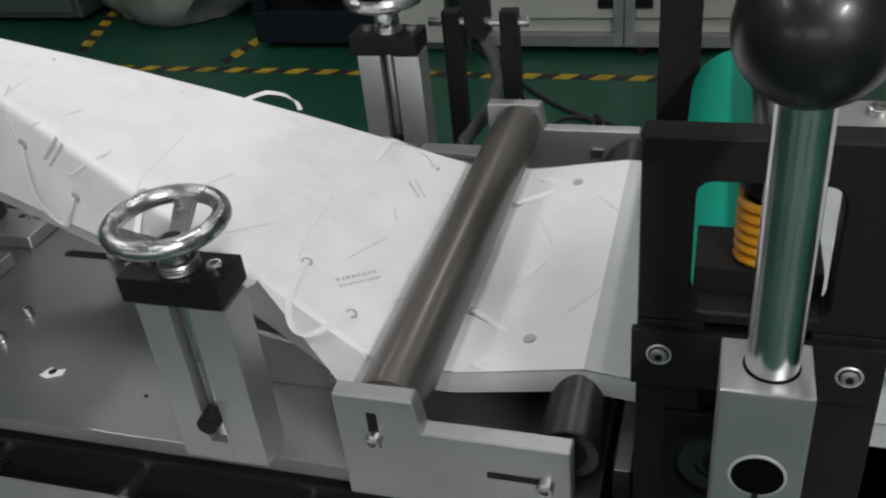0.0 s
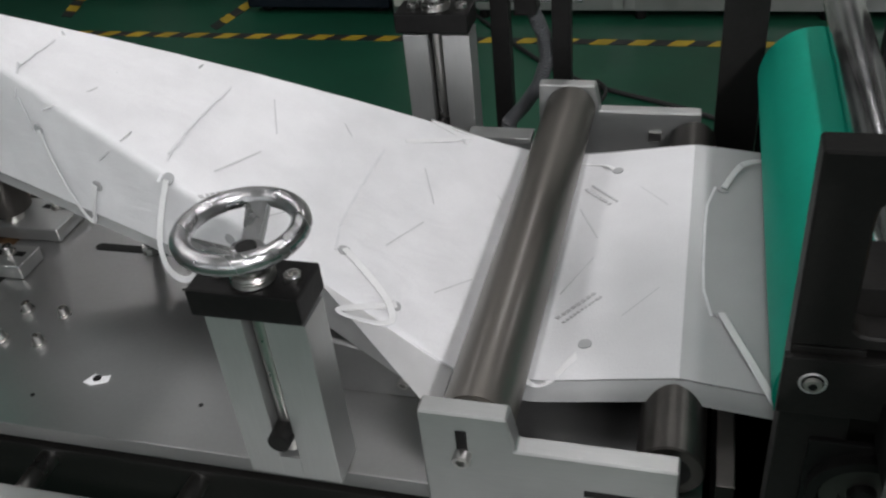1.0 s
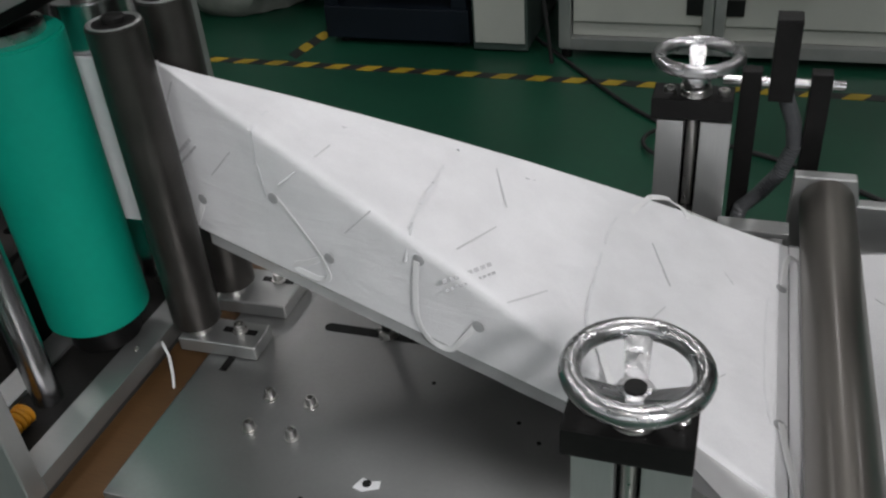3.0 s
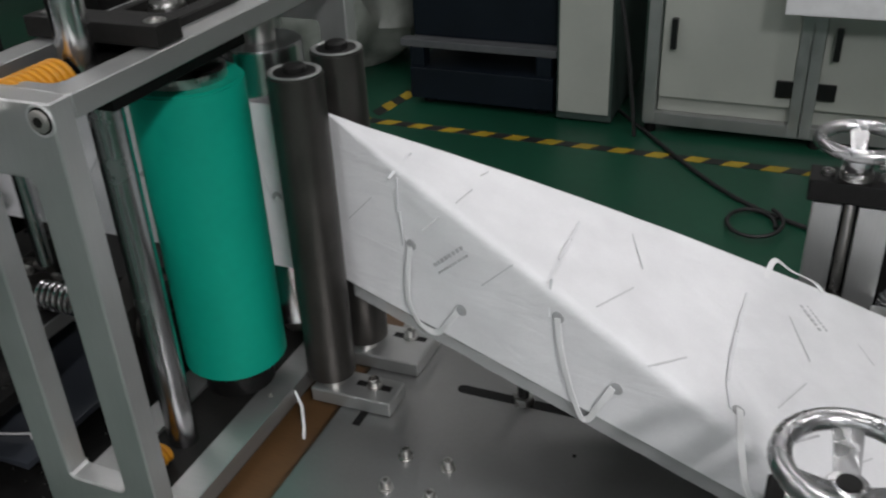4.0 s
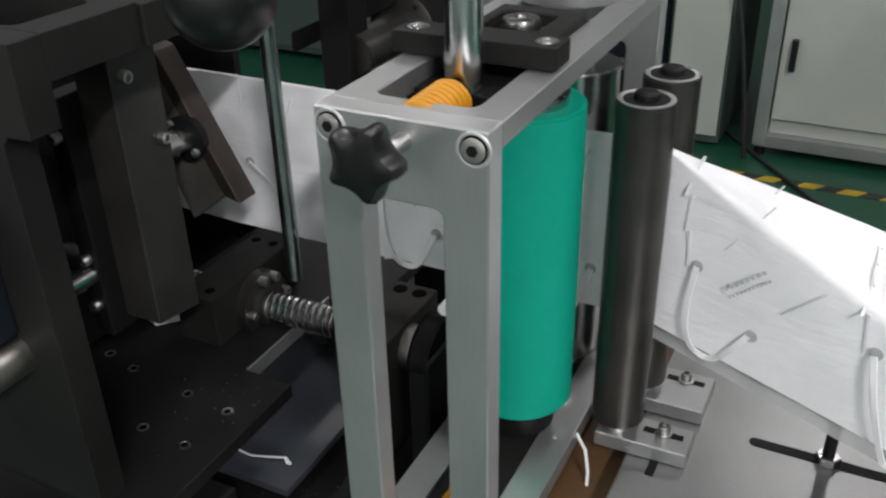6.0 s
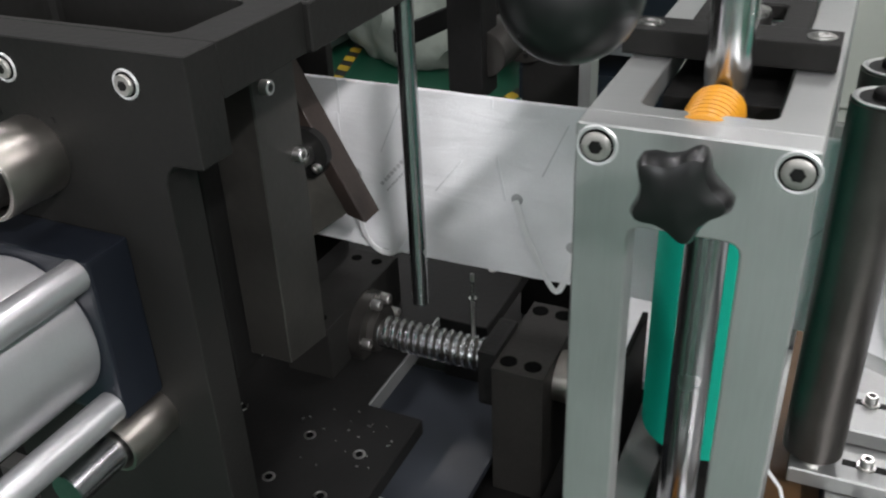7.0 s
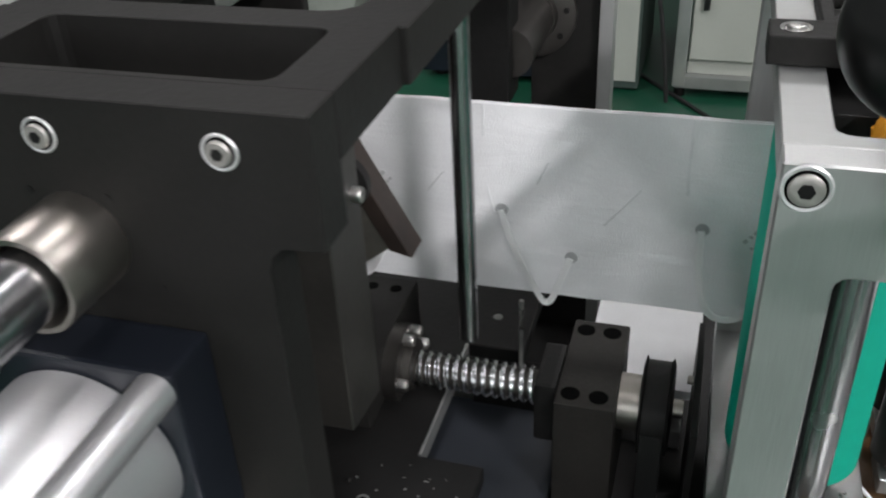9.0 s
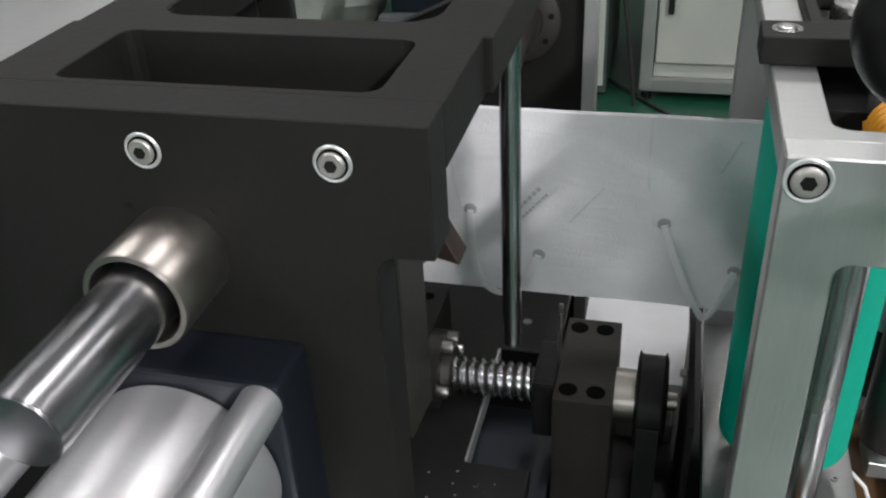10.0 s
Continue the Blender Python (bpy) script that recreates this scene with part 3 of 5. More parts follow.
def mask_meshes():
    """Shapes shared by all masks: x ahead along the web, y across (outward), z off the surface."""
    out = {}

    def mesh(name, bm, mat):
        me = bpy.data.meshes.new(name)
        for f in bm.faces:
            f.smooth = True
        bm.to_mesh(me)
        bm.free()
        me.set_sharp_from_angle(angle=radians(20))
        me.materials.append(mat)
        out[name] = me

    for nm, s in (("near", 1), ("far", -1)):
        for style in (0, 1, 2):
            ctrl = (
                [(0, 0, 0.001), (-0.008, 0.022, 0.003), (-0.018, 0.045, 0.003), (-0.027, 0.064, 0.001), (-0.0305, 0.067, -0.001), (-0.034, 0.062, 0.0), (-0.039, 0.047, 0.002), (-0.0445, 0.030, 0.001)],
                [(0, 0, 0.001), (-0.001, 0.020, 0.003), (-0.004, 0.042, 0.004), (-0.010, 0.058, 0.001), (-0.019, 0.064, -0.002), (-0.028, 0.060, -0.001), (-0.037, 0.046, 0.002), (-0.0445, 0.030, 0.001)],
                [(0, 0, 0.001), (-0.020, 0.015, 0.002), (-0.038, 0.031, 0.003), (-0.0455, 0.046, 0.003), (-0.036, 0.053, 0.002), (-0.017, 0.055, 0.001), (-0.015, 0.051, 0.001), (-0.030, 0.041, 0.002), (-0.0445, 0.030, 0.001)],
            )[style]
            pts = []
            for a in range(len(ctrl) - 1):
                p0, p1, p2, p3 = (Vector(ctrl[max(0, min(len(ctrl) - 1, a + o))]) for o in (-1, 0, 1, 2))
                for k in range(6):
                    f = k / 6
                    pts.append(0.5 * ((2 * p1) + (p2 - p0) * f + (2 * p0 - 5 * p1 + 4 * p2 - p3) * f * f + (3 * p1 - p0 - 3 * p2 + p3) * f ** 3))
            pts.append(Vector(ctrl[-1]))
            if s < 0:
                pts = [p if p.y < 0.03 else Vector((p.x, 0.03 + 0.4 * (p.y - 0.03), p.z + 0.001)) for p in pts]
            pts = [Vector((p.x, s * p.y, p.z)) for p in pts]
            mesh(f"loop_{nm}_{style}", band(pts, 0.0022, 0.0004), LOOP)
    bm = bmesh.new()
    lathe([(0.0042, 0.0), (0.004, 0.0005), (0.0001, 0.0005)], (0, 0, 0.0005), (0, 0, 1), 18, bm)
    mesh("weld", bm, WELD)
    mesh("line", box(-0.0005, 0.0005, -0.021, 0.021, 0.0, 0.0004, 0.0001), EMBOSS)
    mesh("short_line", box(-0.0005, 0.0005, -0.017, 0.017, 0.0, 0.0004, 0.0001), EMBOSS)
    bm = bmesh.new()
    box(-0.0009, 0.0009, -0.0125, 0.0125, -0.0003, 0.00025, 0.0001, bm)
    mesh("border", bm, FAINT)
    bm = bmesh.new()
    rnd = random.Random(5)
    for row, (off, h, n) in enumerate(((0.003, 0.0026, 8), (-0.003, 0.0016, 11))):
        y = -0.017
        step = 0.034 / n
        for k in range(n):
            w = step * rnd.uniform(0.5, 0.78)
            box(off - h / 2, off + h / 2, y, y + w, 0.0005, 0.0009, 0, bm)
            y += step
    mesh("print", bm, PRINT)
    return out


MASKS = []


def build_masks():
    shapes = mask_meshes()
    for k in range(-9, 13):
        style = 2 if k == -1 else 1 - k % 2
        ob = thing("face_mask", "white face mask with two elastic ear loops in the web", "face mask", group="masks in the web")
        pieces = []

        def put(name, mesh, du, v, turn, half=0.004):
            pc = new(name, shapes[mesh])
            pc.parent = ob
            pieces.append((pc, du, v, turn, half))

        for s, nm in ((-1, "near"), (1, "far")):
            put("ear_loop", f"loop_{nm}_{style}", 0.036, s * 0.070, 0, 0.0)
            put("weld_spot", "weld", 0.036, s * 0.070, 0)
            put("weld_spot", "weld", -0.0085, s * 0.100, 0)
            put("crease", "line", 0.0055, s * 0.031, s * 24, 0.019)
            put("crease", "short_line", -0.038, s * 0.061, s * 38, 0.013)
            put("border_seam", "border", 0.0475, s * 0.0125, 0, 0.012)
            put("border_seam", "border", 0.047, s * 0.037, s * -2, 0.012)
            put("border_seam", "border", 0.044, s * 0.0605, s * -12, 0.012)
            if k % 2 == 0:
                put("printed_text", "print", 0.0, s * 0.066, s * 41, 0.012)
        MASKS.append((k, pieces))


build_masks()


def key_masks():
    for k, pieces in MASKS:
        for pc, du, v, turn, half in pieces:
            span = half * RUN / HALF
            start = REF_U - SPEED * REF_T - k * PITCH + du
            turn_u = RUN * (1 - abs(v) / HALF)
            marks = {0.0, 10.0}
            for u in (-0.275, -0.128, -0.05, -0.004, 0.0, turn_u, RUN, RUN + 0.53):
                t = (u - start) / SPEED
                marks |= {t - 0.12, t - 0.04, t + 0.04, t + 0.12}
                if u == turn_u:
                    marks |= {t + span / SPEED * f for f in (-1, -0.5, 0, 0.5, 1)}
                    if half == 0.0:
                        marks |= {t + d / SPEED for d in (-0.05, -0.035, -0.02, -0.01, 0.0, 0.02)}
            marks = sorted({round(t * FPS) / FPS for t in marks if 0 <= t <= 10})
            rows = []
            for t in marks:
                u = min(start + SPEED * t, RUN + 0.53)
                p, d, n = web_point(u, v, 0.0012 if half == 0.0 else 0.0)
                early = (0.05 if v < 0 else 0.02) if half == 0.0 else span  # a loop droops before its weld reaches the fold
                late = 0.02 if half == 0.0 else span
                if turn_u - early < u < turn_u + late and u < RUN:
                    f = (u - turn_u + early) / (early + late)
                    pa, da, na = web_point(turn_u - 1e-4, v)
                    pb, db, nb = web_point(turn_u + 1e-4, v)
                    f = min(1.0, max(0.0, f))
                    n, d = na.lerp(nb, f).normalized(), da.lerp(db, f).normalized()
                    p = p - n * 0.5 * max(0.0, half - 0.004) * (1 - abs(2 * f - 1))
                d = (d - n * d.dot(n)).normalized()
                m = Matrix((d, n.cross(d), n)).transposed().to_4x4()
                m = Matrix.Translation(p) @ m @ pose(0, 0, 0, 0, 0, turn)
                rows.append((t, m))
            walk(pc, rows)


# ---- press roller, brackets and adjusting columns ----
def build_press():
    roll = thing("press_roller", "grey steel press roller lying across the web", "roller")
    part("barrel", rod((0.311, -0.2205, 0.0475), (0.311, 0.142, 0.0475), 0.0205, 64, 0.0012), ROLL_STEEL, roll, smooth=True)
    part("near_journal", rod((0.311, -0.226, 0.0475), (0.311, -0.218, 0.0475), 0.006), STEEL, roll, smooth=True)
    part("far_journal", rod((0.311, 0.14, 0.0475), (0.311, 0.15, 0.0475), 0.006), STEEL, roll, smooth=True)
    for y0, y1, nm, out in ((-0.2335, -0.2215, "near", -1), (0.143, 0.155, "far", 1)):
        b = thing("roller_bracket", "machined aluminium bracket holding the end of the press roller", "bracket", group="roller brackets")
        part("plate", prism([(0.284, -0.012), (0.417, -0.012), (0.417, 0.045), (0.3345, 0.045), (0.3345, 0.05), (0.331, 0.0675), (0.284, 0.0675)], "y", y0, y1, 0.001), ALU, b)
        yf = y0 if out < 0 else y1
        # uncut slots: black strips on the face stand for their shaded depth
        part("slot", box(0.3035, 0.3095, yf - 0.0004, yf + 0.0004, 0.03, 0.056, 0), BLACK, b, "milled slot, its inner shade laid on as a black strip")
        cap_screw(b, (0.3065, yf, 0.038), (0, out, 0), 0.0048, 0.006)
        part("slot", box(0.37, 0.405, yf - 0.0004, yf + 0.0004, 0.018, 0.0225, 0), BLACK, b)
        cap_screw(b, (0.403, yf, 0.019), (0, out, 0), 0.0048, 0.006)
        if out > 0:
            part("slot", box(0.302, 0.3075, y0 - 0.0004, y0 + 0.0004, 0.046, 0.058, 0), BLACK, b)
            part("clip", box(0.376, 0.386, y0 - 0.003, y0, 0.02, 0.028, 0.0005), STEEL, b)
    for y, f in ((-0.2215, -1), (0.137, 1)):
        col = thing("adjusting_column", "slotted aluminium column with black clamp and chrome handwheel", "column", group="adjusting columns")
        yo, yi = y - 0.0125, y + 0.0125
        part("left_cheek", box(0.1765, 0.197, yo, yi, 0.0, 0.118, 0.0008), ALU_V, col)
        part("right_cheek", box(0.2095, 0.2325, yo, yi, 0.0, 0.118, 0.0008), ALU_V, col)
        part("back", box(0.197, 0.2095, y + 0.002, yi - 0.0005, 0.0, 0.117, 0), BLACK, col)
        part("foot", box(0.197, 0.2095, yo, y + 0.002, 0.0, 0.016, 0.0004), ALU_V, col)
        part("spindle", rod((0.2035, y - 0.005, 0.018), (0.2035, y - 0.005, 0.118), 0.0042), STEEL, col, smooth=True)
        part("slide_nut", rod((0.2035, yo - 0.008, 0.036), (0.2035, y, 0.036), 0.0065), BLACK, col, smooth=True)
        clamp = part("clamp", box(0.1715, 0.2325, y - 0.015, y + 0.0165, 0.12, 0.1365, 0.0016), BLACK, col, "black steel clamp block")
        cap_screw(clamp, (0.2245, y + 0.001, 0.1365), (0, 0, 1), 0.0046, 0.004)
        cap_screw(clamp, (0.184, y + 0.001, 0.1365), (0, 0, 1), 0.0046, 0.004)
        part("thread", helix((0.2035, y, 0.1365), (0.2035, y, 0.1425), 0.0105, 0.0014, 3), STEEL, col, smooth=True)
        part("collar", lathe([(0.0095, 0), (0.0095, 0.004), (0.008, 0.005), (0.008, 0.008)], (0.2035, y, 0.1365), (0, 0, 1), 28), STEEL, col, smooth=True)
        wheel = new("handwheel")
        wheel.parent = col
        tagged(wheel, "polished chrome three-spoke handwheel")
        c = Vector((0.2035, y, 0.166))
        R = 0.0295
        rim = bmesh.new()
        n = 64
        sweep([c + Vector((R * math.cos(2 * math.pi * k / n), R * math.sin(2 * math.pi * k / n), 0)) for k in range(n + 1)], 0.0052, 14, rim)
        bmesh.ops.remove_doubles(rim, verts=rim.verts, dist=1e-5)
        part("rim", rim, WHEEL, wheel, smooth=True)
        for k in range(3):
            g = radians((95, 215, 335)[k])
            dirv = Vector((math.cos(g), math.sin(g), 0))
            side = Vector((-dirv.y, dirv.x, 0))
            bm = bmesh.new()
            a, b = c + dirv * 0.006 - Vector((0, 0, 0.0145)), c + dirv * (R - 0.002)
            ringa = [bm.verts.new(a + side * q * 0.0052 + Vector((0, 0, w))) for q, w in ((-1, -0.003), (1, -0.003), (1, 0.003), (-1, 0.003))]
            ringb = [bm.verts.new(b + side * q * 0.0068 + Vector((0, 0, w))) for q, w in ((-1, -0.0022), (1, -0.0022), (1, 0.0022), (-1, 0.0022))]
            for j in range(4):
                bm.faces.new((ringa[j], ringa[(j + 1) % 4], ringb[(j + 1) % 4], ringb[j]))
            bm.faces.new(ringa)
            bm.faces.new(ringb[::-1])
            bmesh.ops.recalc_face_normals(bm, faces=bm.faces)
            bmesh.ops.bevel(bm, geom=list(bm.edges), offset=0.0012, segments=2, affect="EDGES")
            part("spoke", bm, WHEEL, wheel, smooth=True)
        part("hub", lathe([(0.0085, 0), (0.0105, 0.003), (0.0105, 0.009), (0.0085, 0.0125), (0.0056, 0.013)], c + Vector((0, 0, -0.0235)), (0, 0, 1), 32), WHEEL, wheel, smooth=True)
        # black disc for the shade inside the hub bore
        part("bore", lathe([(0.0054, 0), (0.0054, 0.0006), (0.0001, 0.0007)], c + Vector((0, 0, -0.0105)), (0, 0, 1), 24), BLACK, wheel)
    # dark idler rollers standing on slotted feet
    for x, y, fy in ((-0.141, -0.0735, -0.070), (-0.1385, -0.0225, -0.003)):
        st = thing("idler_roller", "dark anodised upright idler roller on a slotted aluminium foot", "roller", group="upright idlers")
        part("barrel", rod((x, y, 0.022), (x, y, 0.257), 0.0182, 48, 0.001), ROLL_DARK, st, smooth=True)
        part("end_ring", lathe([(0.0172, 0), (0.0172, 0.0008), (0.0152, 0.001), (0.014, 0.0002)], (x, y, 0.257), (0, 0, 1), 40), ALU, st, smooth=True)
        part("bearing", lathe([(0.0138, 0), (0.0138, 0.0006), (0.0085, 0.0007)], (x, y, 0.257), (0, 0, 1), 32), BLACK, st, smooth=True)
        part("axle", lathe([(0.0075, 0), (0.0075, 0.0035), (0.0065, 0.0045), (0.004, 0.005)], (x, y, 0.2575), (0, 0, 1), 24), BLACK, st, smooth=True)
        part("spindle", rod((x, y, 0.008), (x, y, 0.024), 0.009), STEEL, st, smooth=True)
        foot = part("foot", prism([(x - 0.012, min(y, fy) - 0.014), (-0.088, min(y, fy) - 0.013), (-0.088, max(y, fy) + 0.012), (x - 0.012, max(y, fy) + 0.012)], "z", 0.0005, 0.0125, 0.0008), ALU, st, "aluminium foot with a slot")
        part("slot", box(-0.122, -0.094, fy - 0.0028, fy + 0.0028, 0.0125, 0.0129, 0), BLACK, foot)
        part("washer", lathe([(0.0058, 0), (0.0058, 0.0012), (0.003, 0.0013)], (-0.108, fy, 0.0129), (0, 0, 1), 20), STEEL, foot, smooth=True)
        cap_screw(foot, (-0.108, fy, 0.0141), (0, 0, 1), 0.0042, 0.006)
    # small white tail of fabric hanging by the foot
    tail = thing("elastic_tail", "thin curled white elastic tail caught beside the roller foot", "elastic")
    part("strand", sweep([(-0.176, -0.085, 0.012), (-0.165, -0.092, 0.010), (-0.155, -0.1, 0.004), (-0.15, -0.108, -0.008), (-0.148, -0.115, -0.022), (-0.149, -0.12, -0.03)], 0.0012, 8), LOOP, tail, smooth=True)


build_press()

# ---- nip frame with green roller ----
def star_knob(parent, c, r=0.025, depth=0.02, axis=(0, -1, 0)):
    """A knob with five lobes, its face turned along the axis."""
    m = Matrix.Translation(c) @ Vector(axis).to_track_quat("Z", "Y").to_matrix().to_4x4()
    bm = bmesh.new()
    n = 60
    prof = [(0.55, 0.0), (0.9, 0.12), (1.0, 0.35), (1.0, 0.7), (0.9, 0.92), (0.6, 1.0)]
    rings = []
    for f, h in prof:
        ring = []
        for k in range(n):
            g = 2 * math.pi * k / n
            lobe = 0.87 + 0.14 * math.cos(5 * g + 0.3) + 0.03 * math.cos(10 * g + 0.6)
            ring.append(bm.verts.new(m @ Vector((r * f * lobe * math.cos(g), r * f * lobe * math.sin(g), depth * (h - 0.5)))))
        rings.append(ring)
    for a, b in zip(rings, rings[1:]):
        for k in range(n):
            bm.faces.new((a[k], a[(k + 1) % n], b[(k + 1) % n], b[k]))
    bm.faces.new(rings[0][::-1])
    bm.faces.new(rings[-1])
    bmesh.ops.recalc_face_normals(bm, faces=bm.faces)
    return part("star_knob", bm, BLACK_PLASTIC, parent, "black plastic star knob", smooth=True)


def build_nip():
    X0, X1, YF, YB, ZT = -0.2535, -0.164, -0.2495, 0.055, 0.2972
    fr = thing("nip_frame", "satin aluminium frame holding the green nip roller", "machine frame")
    part("front_plate", ring_plate((X0, X1, 0.0, ZT), (-0.2305, -0.187, 0.043, 0.2555), "y", YF, YF + 0.015, 0.0008), ALU_V, fr)
    part("rear_plate", ring_plate((X0, X1, 0.0, ZT), (-0.2305, -0.187, 0.043, 0.2555), "y", YB - 0.015, YB, 0.0008), ALU_V, fr)
    part("top_plate", ring_plate((X0, X1, YF + 0.0152, YB - 0.0152), (-0.2355, -0.182, -0.2245, 0.02), "z", ZT - 0.013, ZT - 0.0003, 0.0006), ALU, fr)
    part("bottom_plate", box(-0.2302, -0.1873, YF + 0.0152, YB - 0.0152, 0.0, 0.012), BLACK_MATT, fr, "black bottom plate")
    for xa, xb in ((X0, -0.2304), (-0.1871, X1)):
        part("foot_bar", box(xa, xb, YF + 0.0152, YB - 0.0152, 0.0, 0.0145, 0.0008), ALU, fr)
    cap_screw(fr, (-0.1755, -0.108, 0.0145), (0, 0, 1), 0.002, 0.0012)
    for x in (-0.1711, -0.2449):
        sunk_screw(fr, (x, YF, 0.2883), (0, -1, 0), 0.0086)
    sunk_screw(fr, (-0.222, YF, 0.018), (0, -1, 0), 0.0042)
    # bearing block, spring and tension screw
    part("slide_block", box(-0.2335, -0.1842, -0.188, -0.06, 0.268, 0.2885, 0.001), BLACK, fr, "black sliding bearing block")
    bar = part("cap_bar", box(-0.2585, -0.166, -0.1645, -0.1425, 0.2975, 0.3095, 0.001), BLACK_MATT, fr, "black cap bar")
    part("cap_plate", ring_plate((-0.236, -0.182, -0.1423, -0.066), (-0.2295, -0.195, -0.117, -0.079), "z", 0.2942, 0.3025, 0.001), BLACK_MATT, fr, "black cap plate")
    for x in (-0.1745, -0.2482):
        part("screw_seat", lathe([(0.0062, 0), (0.0062, 0.0004), (0.0048, 0.0005)], (x, -0.1535, 0.3095), (0, 0, 1), 24), STEEL, bar, smooth=True)
        cap_screw(bar, (x, -0.1535, 0.3096), (0, 0, 1), 0.0044, 0.0012)
    part("axle_cap", lathe([(0.0115, 0), (0.0115, 0.006), (0.0105, 0.0085), (0.004, 0.009), (0.0035, 0.0075)], (-0.2123, -0.0955, 0.295), (0, 0, 1), 32), STEEL, fr, smooth=True)
    part("rear_disc", lathe([(0.034, 0), (0.034, 0.008), (0.032, 0.0095), (0.016, 0.0098), (0.015, 0.006)], (-0.2125, -0.012, ZT), (0, 0, 1), 48), ALU, fr, smooth=True)
    part("spring", helix((-0.2085, -0.2315, 0.2875), (-0.2085, -0.1945, 0.2875), 0.0099, 0.0021, 8, 20), ORANGE, fr, "orange coil spring", smooth=True)
    # near-black core paints the shade between the coils
    part("spring_core", rod((-0.2085, -0.233, 0.2875), (-0.2085, -0.1885, 0.2875), 0.0082), RECESS_SHADE, fr, smooth=True)
    part("tension_screw", rod((-0.206, -0.288, 0.287), (-0.206, -0.236, 0.287), 0.0042), STEEL, fr, smooth=True)
    star_knob(fr, (-0.2065, -0.281, 0.2895), 0.0178, 0.017)
    part("tie_rod", rod((-0.2082, -0.181, 0.2886), (-0.2082, -0.181, 0.46), 0.0098, 40), CHROME, fr, "polished upright rod", smooth=True)
    part("guide_rod", rod((-0.2095, -0.169, 0.0122), (-0.2095, -0.169, 0.2678), 0.0104, 40), ROD, fr, "polished guide rod", smooth=True)
    part("lever_arm", sweep([(-0.2082, -0.181, 0.45), (-0.212, -0.22, 0.452), (-0.22, -0.28, 0.44), (-0.228, -0.318, 0.41), (-0.2338, -0.326, 0.38)], 0.005, 14), CHROME, fr, smooth=True)
    ball = bmesh.new()
    bmesh.ops.create_uvsphere(ball, u_segments=40, v_segments=24, radius=0.0205, matrix=Matrix.Translation((-0.2338, -0.326, 0.3675)))
    part("ball_knob", ball, BLACK_PLASTIC, fr, "glossy black ball knob", smooth=True)
    g = thing("green_nip_roller", "upright roller covered in green rubber", "roller")
    part("rubber_sleeve", rod((-0.2085, -0.0965, 0.039), (-0.2085, -0.0965, 0.255), 0.0375, 72, 0.0018), GREEN, g, smooth=True)
    part("upper_core", lathe([(0.027, 0), (0.027, 0.006), (0.02, 0.008), (0.011, 0.009), (0.011, 0.04)], (-0.2085, -0.0965, 0.2552), (0, 0, 1), 36), STEEL, g, smooth=True)
    part("lower_core", lathe([(0.02, 0), (0.026, 0.004), (0.026, 0.0265)], (-0.2085, -0.0965, 0.0122), (0, 0, 1), 36), BLACK, g, smooth=True)
    c = thing("chrome_nip_roller", "upright polished chrome roller behind the web", "roller")
    part("barrel", rod((-0.205, -0.014, 0.031), (-0.205, -0.014, 0.255), 0.03, 64, 0.001), CHROME, c, smooth=True)
    part("upper_journal", rod((-0.205, -0.014, 0.2552), (-0.205, -0.014, 0.281), 0.012), STEEL, c, smooth=True)
    part("lower_journal", rod((-0.205, -0.014, 0.0122), (-0.205, -0.014, 0.0308), 0.012), STEEL, c, smooth=True)
    pin = thing("tension_pin", "orange spring on the foot of the frame", "spring")
    part("coil", helix((-0.2085, -0.221, 0.022), (-0.2085, -0.19, 0.0205), 0.0065, 0.002, 7, 16), ORANGE, pin, smooth=True)
    return fr


build_nip()

